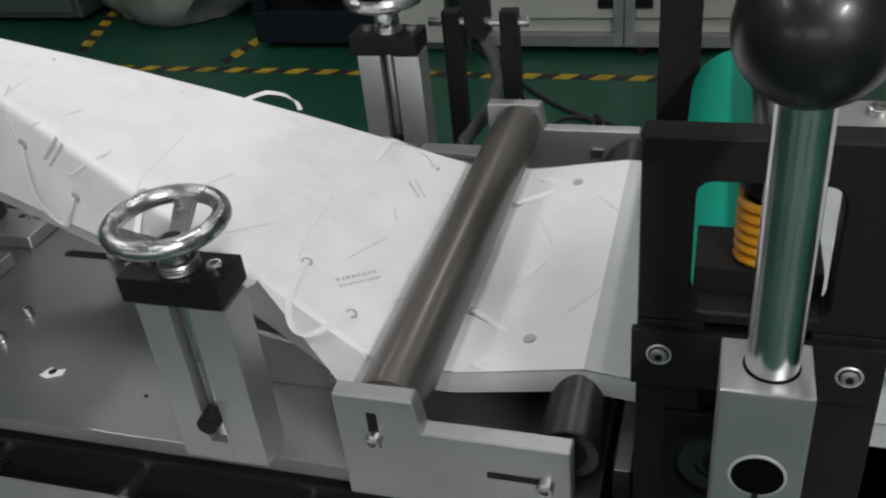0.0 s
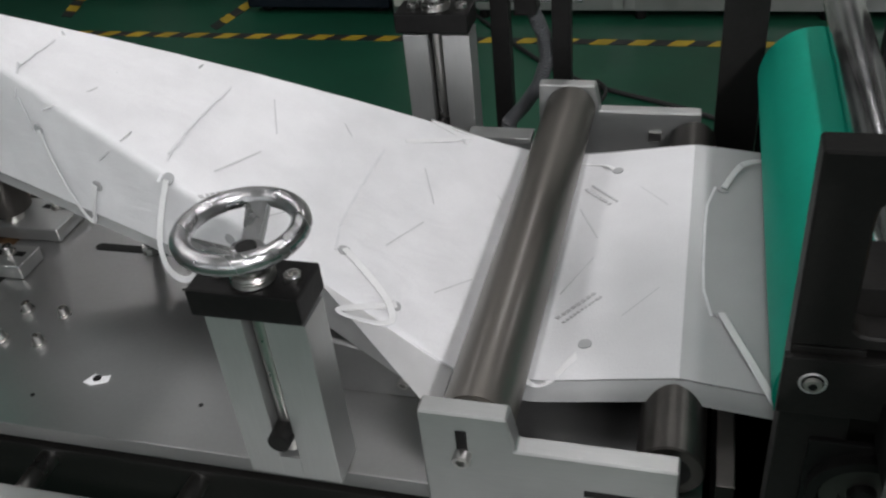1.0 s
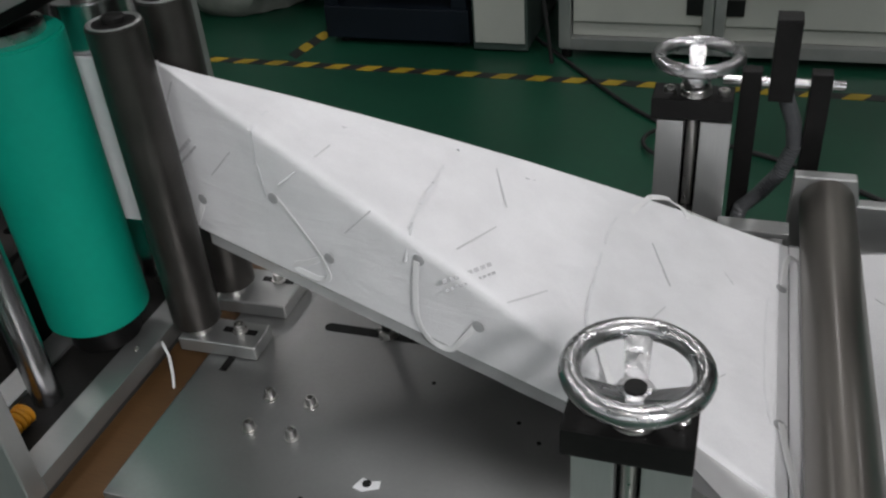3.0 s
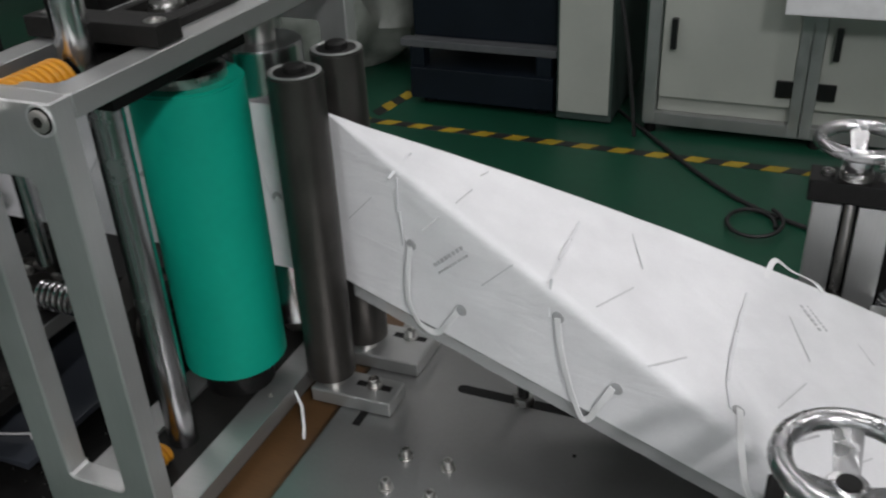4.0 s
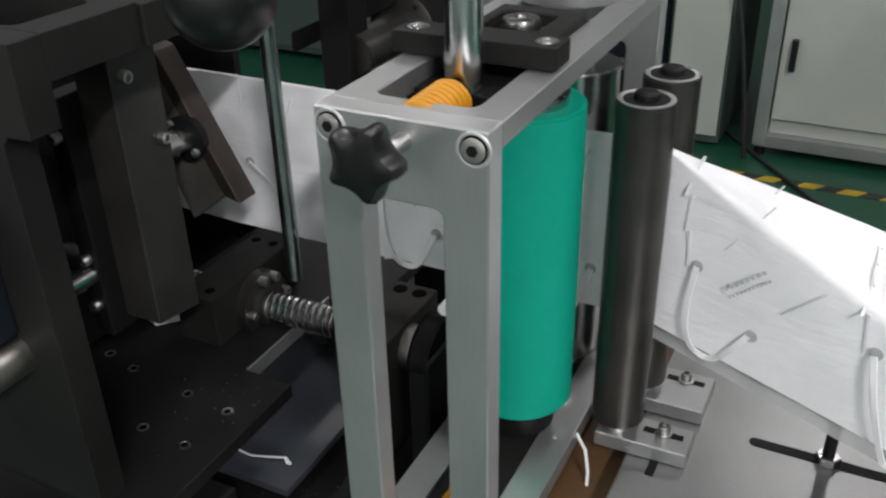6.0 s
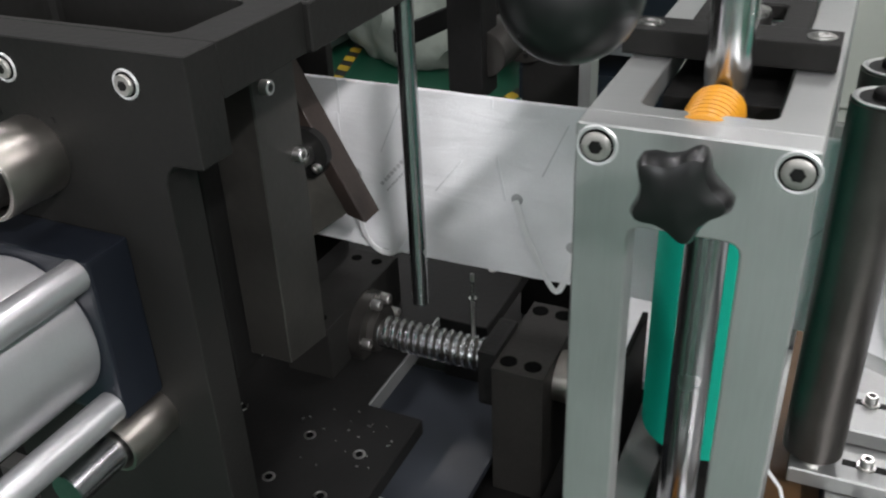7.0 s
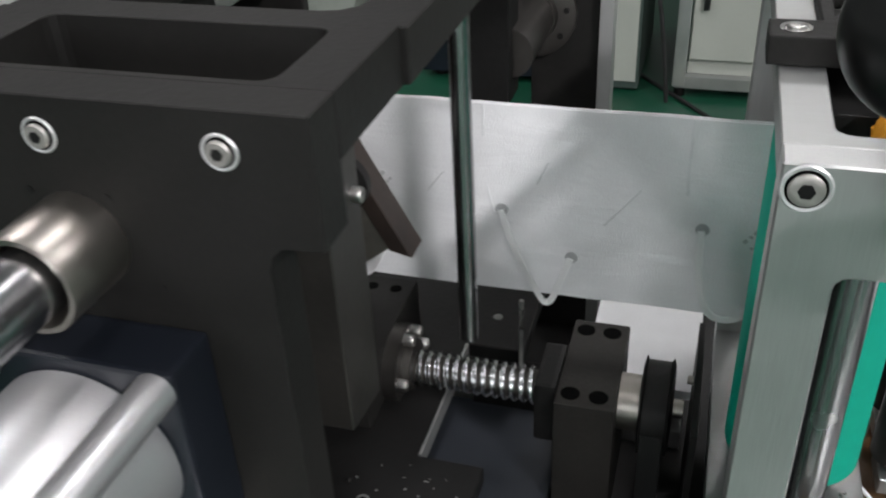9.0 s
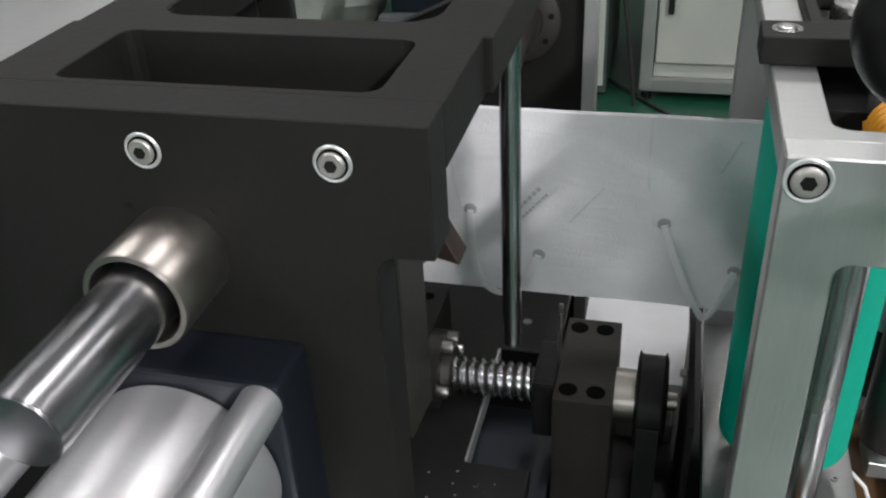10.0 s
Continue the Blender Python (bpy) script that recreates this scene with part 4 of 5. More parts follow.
# ---- feed station on the right ----
def build_station():
    st = thing("feed_station_frame", "black steel frame of the feed nip with orange spring", "machine frame")
    part("near_plate", ring_plate((0.452, 0.548, 0.166, 0.249), (0.472, 0.5235, 0.172, 0.231), "y", -0.268, -0.254, 0.001), BLACK_MATT, st)
    part("face_plate", box(0.450, 0.5465, -0.272, -0.2682, 0.134, 0.163, 0.001), BLACK_MATT, st)
    part("near_post", box(0.452, 0.4785, -0.268, -0.254, -0.06, 0.1658, 0.001), BLACK_MATT, st)
    part("near_post", box(0.519, 0.548, -0.268, -0.254, -0.06, 0.1658, 0.001), BLACK_MATT, st)
    part("cross_block", box(0.473, 0.5225, -0.2535, -0.222, 0.15, 0.184, 0.001), BLACK_MATT, st)
    part("lower_plate", box(0.479, 0.5185, -0.262, -0.25, -0.06, 0.15, 0.001), BLACK_MATT, st)
    part("inner_plate", box(0.458, 0.545, -0.235, -0.221, -0.06, 0.12, 0.001), BLACK, st)
    part("housing_plate", box(0.4645, 0.5125, -0.271, -0.2682, 0.068, 0.119, 0.001), BLACK, st)
    part("far_post", box(0.428, 0.462, 0.17, 0.185, -0.06, 0.36, 0.001), BLACK_MATT, st)
    part("far_post", box(0.548, 0.574, 0.17, 0.185, -0.06, 0.36, 0.001), BLACK_MATT, st)
    part("far_plate", box(0.463, 0.547, 0.172, 0.183, -0.06, 0.05, 0.001), BLACK_MATT, st)
    # unseen plate and posts, added to keep ceiling light off the feed web
    part("hood", box(0.43, 0.62, -0.1, 0.19, 0.44, 0.455, 0.001), BLACK_MATT, st, "black plate added out of view to shade the feed web")
    for x, y in ((0.445, 0.177), (0.561, 0.177)):
        part("shade_plate_post", box(x - 0.012, x + 0.012, y - 0.007, y + 0.007, 0.3605, 0.4395, 0.001), BLACK_MATT, st)
    sunk_screw(st, (0.4614, -0.272, 0.151), (0, -1, 0), 0.0052)
    sunk_screw(st, (0.5345, -0.272, 0.149), (0, -1, 0), 0.0052)
    part("spring", helix((0.5, -0.243, 0.186), (0.5, -0.243, 0.215), 0.0105, 0.0022, 6, 20), ORANGE, st, "orange coil spring", smooth=True)
    # core coloured near black for the shade inside the spring
    part("spring_core", rod((0.5, -0.243, 0.184), (0.5, -0.243, 0.215), 0.0086), RECESS_SHADE, st, smooth=True)
    part("spring_cap", lathe([(0.0122, 0), (0.0122, 0.008), (0.0105, 0.0095), (0.006, 0.01), (0.006, 0.0162)], (0.5, -0.243, 0.2172), (0, 0, 1), 28), BLACK, st, "black spring cap", smooth=True)
    part("top_bar", box(0.518, 0.56, -0.2535, -0.232, 0.2335, 0.2485, 0.0008), ALU, st, "aluminium top bar")
    cap_screw(st, (0.533, -0.243, 0.2485), (0, 0, 1), 0.004, 0.003)
    part("bearing_housing", lathe([(0.022, 0), (0.022, 0.005), (0.018, 0.0055), (0.017, 0.001), (0.006, 0.001), (0.005, 0.005)], (0.488, -0.271, 0.093), (0, -1, 0), 40), BLACK, st, smooth=True)
    part("bearing_bush", lathe([(0.0165, 0), (0.0165, 0.002), (0.0095, 0.0022), (0.009, 0.0005)], (0.488, -0.2721, 0.093), (0, -1, 0), 36), ROLL_DARK, st, "dull steel bush", smooth=True)
    hd = thing("ball_handle", "aluminium clamp block with polished rod and black ball", "handle")
    part("block", box(0.4845, 0.5145, -0.334, -0.306, 0.06, 0.1905, 0.001), ALU, hd)
    # the bore is a flat disc, its inner shade given by colour
    part("bore", lathe([(0.0088, 0), (0.0088, 0.0006), (0.0001, 0.0007)], (0.4995, -0.334, 0.153), (0, -1, 0), 32), RECESS_SHADE, hd)
    part("bore_chamfer", lathe([(0.0098, 0), (0.0098, 0.0003), (0.0088, 0.0004), (0.0087, 0.0001)], (0.4995, -0.334, 0.153), (0, -1, 0), 32), ALU_SEAT, hd, smooth=True)
    # the slit's shade is a black strip on the block
    part("slit", box(0.4985, 0.5005, -0.3348, -0.333, 0.06, 0.145, 0), BLACK, hd)
    part("mount", box(0.487, 0.512, -0.3058, -0.2722, 0.125, 0.145, 0.001), BLACK, hd)
    part("rod", rod((0.501, -0.319, 0.19), (0.501, -0.319, 0.3), 0.0088, 40), CHROME, hd, smooth=True)
    part("rod_groove", lathe([(0.0094, 0), (0.0094, 0.0006), (0.0089, 0.0007)], (0.501, -0.319, 0.1903), (0, 0, 1), 36), RECESS_SHADE, hd)
    ball = bmesh.new()
    bmesh.ops.create_uvsphere(ball, u_segments=40, v_segments=24, radius=0.0222, matrix=Matrix.Translation((0.501, -0.319, 0.3085)))
    part("ball", ball, BLACK_PLASTIC, hd, "glossy black ball", smooth=True)
    g = thing("green_feed_roller", "lying roller covered in green rubber pressing the web", "roller")
    part("rubber_sleeve", rod((0.497, -0.205, 0.079), (0.497, 0.15, 0.079), 0.04, 72, 0.0015), GREEN, g, smooth=True)
    part("near_journal", rod((0.497, -0.222, 0.079), (0.497, -0.204, 0.079), 0.012), STEEL, g, smooth=True)
    part("far_journal", rod((0.497, 0.149, 0.079), (0.497, 0.171, 0.079), 0.012), STEEL, g, smooth=True)
    c = thing("chrome_feed_roller", "polished roller lying above the green roller", "roller")
    part("barrel", rod((0.513, -0.205, 0.131), (0.513, 0.168, 0.131), 0.014, 48, 0.001), CHROME, c, smooth=True)
    part("near_journal", rod((0.513, -0.2205, 0.131), (0.513, -0.204, 0.131), 0.008), STEEL, c, smooth=True)
    lo = thing("lower_feed_roller", "dark hollow roller lying below the web", "roller")
    prof = [(0.012, 0.0), (0.017, 0.0), (0.018, 0.001), (0.018, 0.35), (0.012, 0.351)]
    part("barrel", lathe(prof, (0.412, -0.215, 0.0245), (0, 1, 0), 48), ROLL_DARK, lo, smooth=True)
    # black core ends flush, painting the shade inside the hollow roller end
    part("core", rod((0.412, -0.2154, 0.0245), (0.412, 0.14, 0.0245), 0.0115), BLACK, lo, smooth=True)
    p = thing("cover_plate", "dark cover below the feed nip", "machine plate")
    part("panel", box(0.43, 0.95, -0.25, 0.2, -0.08, -0.04, 0.002), BLACK, p)
    part("rail", box(0.436, 0.446, -0.21, 0.14, -0.04, 0.012, 0.001), ROLL_DARK, p)
    # posts with hose behind the far column
    se = thing("sensor_stand", "two black posts with a chrome cross rod and grey hose", "sensor stand")
    part("post", box(0.236, 0.252, 0.186, 0.2, -0.012, 0.135, 0.001), BLACK, se)
    part("post", box(0.289, 0.305, 0.186, 0.2, -0.012, 0.135, 0.001), BLACK, se)
    part("cross_rod", rod((0.222, 0.193, 0.124), (0.315, 0.193, 0.124), 0.0042), CHROME, se, smooth=True)
    part("sensor_block", box(0.258, 0.277, 0.182, 0.204, 0.112, 0.18, 0.001), BLACK, se)
    hose = [(0.272, 0.193, 0.112), (0.281, 0.193, 0.09), (0.284, 0.19, 0.07), (0.276, 0.188, 0.045), (0.262, 0.186, 0.025), (0.248, 0.184, 0.01), (0.24, 0.184, -0.03)]
    pts = []
    for a, b in zip(hose, hose[1:]):
        for k in range(5):
            pts.append(Vector(a).lerp(Vector(b), k / 5))
    fine = [a.lerp(b, k / 6) for a, b in zip(pts, pts[1:]) for k in range(6)]
    ribbed = sweep(fine, 0.006, 12, radii=[(0.0066, 0.0066, 0.0055)[k % 3] for k in range(len(fine))])
    part("hose", ribbed, HOSE, se, "grey corrugated hose", smooth=True)


build_station()

# ---- flying cutter carriage ----
def build_carriage():
    ca = thing("cutter_carriage", "black steel cutter carriage with air cylinder and guide rods", "machine carriage")
    YF, ZT, XR, XL = -0.306, 0.3263, -0.3855, -0.56
    part("top_plate", ring_plate((XL, XR, YF + 0.0201, -0.222), (-0.531, -0.4085, -0.282, -0.23), "z", ZT - 0.024, ZT, 0.0004), BLACK_MATT, ca)
    part("top_plate", ring_plate((XL, XR + 0.003, -0.2218, -0.06), (-0.53, -0.4085, -0.208, -0.09), "z", ZT - 0.024, ZT - 0.0008, 0.0008), BLACK_MATT, ca)
    part("front_plate", prism([(XL, 0.03), (-0.4065, 0.03), (-0.4065, 0.268), (-0.405, 0.274), (-0.401, 0.278), (XR, 0.2785), (XR, ZT), (XL, ZT)], "y", YF, YF + 0.02, 0.0005), BLACK_MATT, ca)
    part("left_wall", box(XL, XL + 0.014, YF + 0.02, -0.08, 0.03, ZT - 0.0163, 0.001), BLACK, ca)
    for x in (-0.417, -0.4835):
        sunk_screw(ca, (x, YF, 0.312), (0, -1, 0), 0.0066)
    for x, z in ((-0.4945, 0.2905), (-0.4635, 0.2905), (-0.4505, 0.2555)):
        # black dots paint the shade of small holes
        part("hole", lathe([(0.0016, 0), (0.0016, 0.0003), (0.0001, 0.0003)], (x, YF - 0.0002, z), (0, -1, 0), 12), BLACK, ca)
    # guide rods in sleeves
    for x, z, r, ln in ((-0.4785, 0.2725, 0.0187, 0.092), (-0.444, 0.137, 0.0135, 0.062)):
        part("sleeve", lathe([(r, 0), (r, 0.0305), (r * 0.97, 0.0315), (r * 0.87, 0.0315), (r * 0.84, 0.0305), (r * 0.84, 0.004)], (x, YF, z), (0, -1, 0), 48), NICKEL, ca, "worn nickel guide sleeve", smooth=True)
        part("guide_rod", rod((x, YF - 0.002, z), (x, YF - ln, z), r * 0.69, 40), ROD, ca, "polished guide rod", smooth=True)
    # air cylinder
    cyl = new("air_cylinder")
    cyl.parent = ca
    tagged(cyl, "silver air cylinder with tie rods")
    cx, cz = -0.479, 0.196
    part("end_block", box(cx - 0.043, cx + 0.043, YF - 0.026, YF - 0.0002, cz - 0.043, cz + 0.043, 0.002), DARK_BLUE, cyl, "blue-black end block")
    part("barrel", rod((cx, YF - 0.026, cz), (cx, YF - 0.12, cz), 0.038, 64, 0.001), ALU_CYL, cyl, smooth=True)
    for sx in (-1, 1):
        for sz in (-1, 1):
            part("tie_rod", rod((cx + sx * 0.036, YF - 0.026, cz + sz * 0.036), (cx + sx * 0.036, YF - 0.12, cz + sz * 0.036), 0.0078, 24), ALU_CYL, cyl, smooth=True)
    part("rear_block", box(cx - 0.043, cx + 0.043, YF - 0.15, YF - 0.12, cz - 0.043, cz + 0.043, 0.002), DARK_BLUE, cyl)
    # inner plate and tilted die
    part("holder_plate", prism([(-0.208, 0.3), (-0.168, 0.3), (-0.168, 0.094), (-0.208, 0.1)], "x", -0.462, -0.432, 0.0008), HOLDER, ca)
    part("slide_plate", prism([(-0.222, 0.262), (-0.19, 0.262), (-0.19, 0.09), (-0.222, 0.09)], "x", -0.478, -0.4625, 0.0008), BLACK, ca)
    part("bearing_disc", lathe([(0.026, 0), (0.026, 0.006), (0.022, 0.008), (0.011, 0.009)], (-0.478, -0.235, 0.2), (-1, 0, 0), 40), BLACK_MATT, ca, smooth=True)
    part("cross_shaft", rod((-0.52, -0.2, 0.13), (-0.4785, -0.2, 0.13), 0.009), STEEL, ca, "bright cross shaft", smooth=True)
    for z, y in ((0.272, -0.198), (0.225, -0.176)):
        cap_screw(ca, (-0.432, y, z), (1, 0, 0), 0.0042, 0.005)
    for z in (0.236, 0.15, 0.115):
        cap_screw(ca, (-0.47, -0.222, z), (0, -1, 0), 0.0042, 0.006)
    part("die_shaft", rod((-0.46, -0.168, 0.206), (-0.464, -0.12, 0.198), 0.0085), STEEL, ca, smooth=True)
    part("die_flange", lathe([(0.017, 0), (0.017, 0.006), (0.011, 0.008)], (-0.464, -0.1165, 0.198), (0, -1, 0), 36), BLACK, ca, smooth=True)
    for dx, dz in ((-0.01, 0.01), (0.01, -0.008), (-0.008, -0.011)):
        cap_screw(ca, (-0.464 + dx, -0.1225, 0.198 + dz), (0, -1, 0), 0.0034, 0.004)
    part("die_block", prism([(-0.523, 0.252), (-0.4955, 0.262), (-0.440, 0.156), (-0.474, 0.129)], "y", -0.1165, -0.096, 0.0008), DIE, ca, "tilted brown-grey die block")
    part("die_edge", prism([(-0.495, 0.2625), (-0.482, 0.259), (-0.4255, 0.152), (-0.4395, 0.1555)], "y", -0.118, -0.098, 0.0006), DIE_EDGE, ca, "brown-grey cutting edge")
    part("offcut", prism([(-0.553, -0.118), (-0.528, -0.126), (-0.508, -0.104), (-0.53, -0.088)], "z", 0.0207, 0.027, 0.0008), LOOP, ca, "white fabric offcut on the table")
    part("piston_rod", rod((-0.47, -0.2855, 0.138), (-0.47, -0.2225, 0.138), 0.0065), CHROME, ca, "polished piston rod", smooth=True)
    # upright rod by the web
    part("web_rod", rod((-0.399, -0.098, 0.085), (-0.399, -0.098, 0.36), 0.0058, 32), ROD, ca, "polished upright rod", smooth=True)
    part("thin_rod", rod((-0.372, -0.07, 0.026), (-0.372, -0.07, 0.098), 0.0014, 12), STEEL, ca, smooth=True)
    # table and nut block
    tb = part("table", prism([(-0.56, -0.295), (-0.380, -0.295), (-0.380, -0.142), (-0.4225, -0.142), (-0.4225, -0.026), (-0.380, -0.026), (-0.380, 0.09), (-0.56, 0.09)], "z", 0.008, 0.0205, 0.0008), BLACK, ca, "black table plate")
    for x, y in ((-0.4437, -0.1852), (-0.4036, -0.189), (-0.5038, -0.178), (-0.4474, -0.2288), (-0.408, -0.231), (-0.535, -0.171)):
        part("screw_seat", lathe([(0.0044, 0), (0.0044, 0.0004), (0.0035, 0.0005), (0.0033, 0.0001), (0.0001, 0.0001)], (x, y, 0.0205), (0, 0, 1), 22), STEEL, tb, smooth=True)
        part("socket", lathe([(0.0026, 0), (0.0026, 0.0002), (0.0001, 0.0002)], (x, y, 0.0207), (0, 0, 1), 14), RECESS_SHADE, tb)
    # light metal strip imitates the reflection on the notch's side face
    part("edge_sheen", box(-0.4224, -0.4205, -0.1415, -0.0265, 0.0085, 0.0208, 0.0003), ALU, tb, "bright strip painting the sheen on the table's edge")
    for x, y in ((-0.407, 0.01), (-0.408, 0.057), (-0.5, 0.058), (-0.533, 0.059)):
        part("screw_seat", lathe([(0.0034, 0), (0.0034, 0.0004), (0.0025, 0.0005), (0.0001, 0.0003)], (x, y, 0.0205), (0, 0, 1), 20), STEEL, tb, smooth=True)
    rnd = random.Random(8)
    bm = bmesh.new()
    for _ in range(60):
        x, y, q = rnd.gauss(-0.41, 0.03), rnd.gauss(-0.17, 0.05), rnd.uniform(0.0003, 0.0009)
        if -0.54 < x < -0.385 and -0.29 < y < -0.15:
            box(x - q, x + q, y - q * 0.6, y + q * 0.6, 0.0206, 0.0211, 0, bm)
    tagged(part("metal_dust", bm, STEEL, tb), "bright metal dust", kind="stuff")
    nb = part("nut_block", box(-0.498, -0.460, -0.127, -0.016, 0.0207, 0.064, 0.001), BLACK_MATT, ca, "black nut block")
    for x in (-0.490, -0.472):
        for y in (-0.115, -0.030):
            # uncut hole: a near-black disc stands for its shaded depth
            part("hole", lathe([(0.0042, 0), (0.0042, 0.0003), (0.0001, 0.0003)], (x, y, 0.0641), (0, 0, 1), 20), RECESS_SHADE, nb)
    part("nut_flange", lathe([(0.0275, 0), (0.0275, 0.01), (0.0185, 0.0105), (0.0175, 0.016), (0.0128, 0.016)], (-0.46, -0.075, 0.036), (1, 0, 0), 36), ROLL_DARK, ca, smooth=True)
    for deg in (62, 98, 180, 242, 278, 0):
        g = radians(deg)
        cap_screw(ca, (-0.45, -0.075 + 0.023 * math.cos(g), 0.036 + 0.023 * math.sin(g)), (1, 0, 0), 0.0042, 0.007)
    return ca


CARRIAGE = build_carriage()

# shift of the carriage along the web, seconds and metres
SHIFT = [(6.3, -0.0112), (6.5, 0.019), (6.62, 0.028), (7.0, -0.0056), (7.1, -0.014), (7.2, -0.010), (7.5, 0.0293), (7.65, 0.018), (7.95, -0.0238), (8.0, -0.0232),
         (8.35, 0.024), (8.5, 0.0189), (8.78, -0.019), (9.0, -0.0051), (9.2, 0.0225), (9.5, 0.0), (9.65, -0.018), (9.8, -0.013), (9.93, 0.0221), (10.0, 0.0232)]


def key_carriage():
    rows = []
    t = 0.0
    while t < 6.25:
        rows.append((t, pose(0.004 + 0.026 * math.cos(2 * math.pi * (t - 6.64) / 0.84), 0, 0)))
        t += 0.1
    rows += [(t, pose(s, 0, 0)) for t, s in SHIFT]
    walk(CARRIAGE, rows)


def build_drive():
    bb = thing("bearing_block", "black bearing block of the lead screw with four bores", "bearing block")
    part("body", box(-0.349, -0.3115, -0.1075, -0.019, -0.06, 0.0505, 0.0012), BLOCK, bb)
    for x in (-0.3402, -0.3225):
        for y in (-0.0967, -0.0301):
            # each bore is a near-black disc in place of shaded depth
            part("bore", lathe([(0.0061, 0), (0.0061, 0.0003), (0.0001, 0.0003)], (x, y, 0.0506), (0, 0, 1), 22), RECESS_SHADE, bb)
    part("bearing_cap", box(-0.3635, -0.3492, -0.098, -0.052, 0.008, 0.054, 0.003), BLACK, bb)
    sc = thing("lead_screw", "bright steel lead screw with coarse thread", "lead screw")
    part("core", rod((-0.62, -0.075, 0.034), (-0.3640, -0.075, 0.034), 0.0102), ROLL_DARK, sc, smooth=True)
    part("thread", helix((-0.62, -0.075, 0.034), (-0.3640, -0.075, 0.034), 0.0112, 0.0019, 40, 14), CHROME, sc, smooth=True)
    pu = thing("belt_pulley", "black toothed pulley with belt on the screw end", "pulley")
    part("hub", rod((-0.3148, -0.07, 0.028), (-0.298, -0.07, 0.028), 0.0185), NICKEL, pu, smooth=True)
    bm = bmesh.new()
    n = 96
    prof = [(0.027, 0), (0.032, 0.0012), (0.0295, 0.0025), (0.0295, 0.017), (0.032, 0.0185), (0.027, 0.02), (0.016, 0.0205), (0.0155, 0.017)]
    lathe(prof, (-0.298, -0.07, 0.028), (1, 0, 0), n, bm)
    part("rim", bm, BLACK, pu, smooth=True)
    part("belt", box(-0.2955, -0.2815, -0.1005, -0.0395, -0.2, 0.028, 0.001), CABLE, pu, "black drive belt")
    part("shaft_end", rod((-0.2804, -0.07, 0.028), (-0.271, -0.07, 0.028), 0.006), NICKEL, pu, smooth=True)
    bed = thing("cutter_bed", "black cutter bed with linear rails", "machine frame")
    part("deck", box(-0.95, -0.2, -0.3, 0.22, -0.09, -0.062, 0.002), BLACK, bed)
    for y in (-0.235, -0.005):
        part("rail", box(-0.7, -0.27, y - 0.008, y + 0.008, -0.0618, -0.045, 0.001), STEEL, bed, "bright linear rail")
        for x in (-0.53, -0.40):
            part("rail_block", box(x - 0.025, x + 0.025, y - 0.018, y + 0.018, -0.0448, -0.02, 0.002), BLACK, bed)
    part("under_frame", box(-0.93, -0.2, -0.28, 0.2, FLOOR + 0.06, -0.0905, 0.003), NAVY, bed)
    out = thing("outfeed_cover", "black sheet steel cover over the cutter outfeed", "machine cover")
    part("front_panel", box(-0.9, -0.575, -0.2, -0.19, -0.06, 0.262, 0.002), BLACK_MATT, out)
    part("rear_panel", box(-0.9, -0.575, 0.08, 0.09, -0.06, 0.262, 0.002), BLACK_MATT, out)
    part("lid", box(-0.9, -0.575, -0.2, 0.09, 0.2622, 0.272, 0.002), ALU, out, "grey aluminium lid")
    part("end_panel", box(-0.91, -0.9002, -0.2, 0.09, -0.06, 0.272, 0.002), BLACK_MATT, out)
    tray = thing("scrap_tray", "white collecting tray behind the drive", "tray")
    part("floor_panel", box(-0.345, -0.262, -0.005, 0.115, -0.02, -0.012, 0.001), EMBOSS, tray)
    part("rim", box(-0.345, -0.262, 0.1152, 0.1175, -0.02, 0.004, 0.0006), EMBOSS, tray)
    for x in (-0.335, -0.272):
        part("leg", box(x - 0.004, x + 0.004, 0.09, 0.1, -0.062, -0.0202, 0.0006), STEEL, tray)
    gp = thing("guard_plate", "dark narrow guard plate beside the pulley", "plate")
    part("plate", box(-0.2665, -0.2625, -0.13, -0.02, -0.062, 0.062, 0.0006), BLACK, gp)
    cap_screw(gp, (-0.2665, -0.06, 0.045), (-1, 0, 0), 0.003, 0.004, NICKEL)
    pan = thing("drip_pan", "blue-grey plastic pan under the lead screw", "pan")
    part("pan", box(-0.46, -0.352, -0.19, -0.02, -0.044, -0.038, 0.001), PAN, pan)
    part("lip", box(-0.4645, -0.4602, -0.19, -0.02, -0.044, -0.03, 0.001), ALU_PLATE, pan)
    fl = tagged(new("metal_flecks"), "tiny bright metal flecks and lint on the black bed", "debris", kind="stuff")
    rnd = random.Random(3)
    bm = bmesh.new()
    for _ in range(80):
        x, y = rnd.gauss(-0.34, 0.05), rnd.gauss(-0.2, 0.04)
        if not -0.46 < x < -0.25:
            continue
        q = rnd.uniform(0.0003, 0.0008)
        box(x - q, x + q, y - q * 0.6, y + q * 0.6, -0.062, -0.061, 0, bm)
    part("flecks", bm, STEEL, fl)
    sc2 = thing("elastic_scrap", "loose white elastic scrap in the grey pan", "scrap")
    part("strand", sweep([(-0.41, -0.17, -0.0365), (-0.398, -0.171, -0.0362), (-0.385, -0.167, -0.036), (-0.372, -0.163, -0.035), (-0.366, -0.167, -0.0355)], 0.002, 8, None, (0.001, 0.003)), LOOP, sc2, smooth=True)
    # rear stand with flange bearing
    st = thing("rear_stand", "black rear stand with a bolted flange bearing", "machine frame")
    part("plate", box(-0.41, -0.3595, 0.118, 0.132, -0.062, 0.36, 0.001), BLACK_MATT, st)
    part("post", box(-0.359, -0.349, 0.11, 0.132, -0.062, 0.36, 0.001), ALU_V, st)
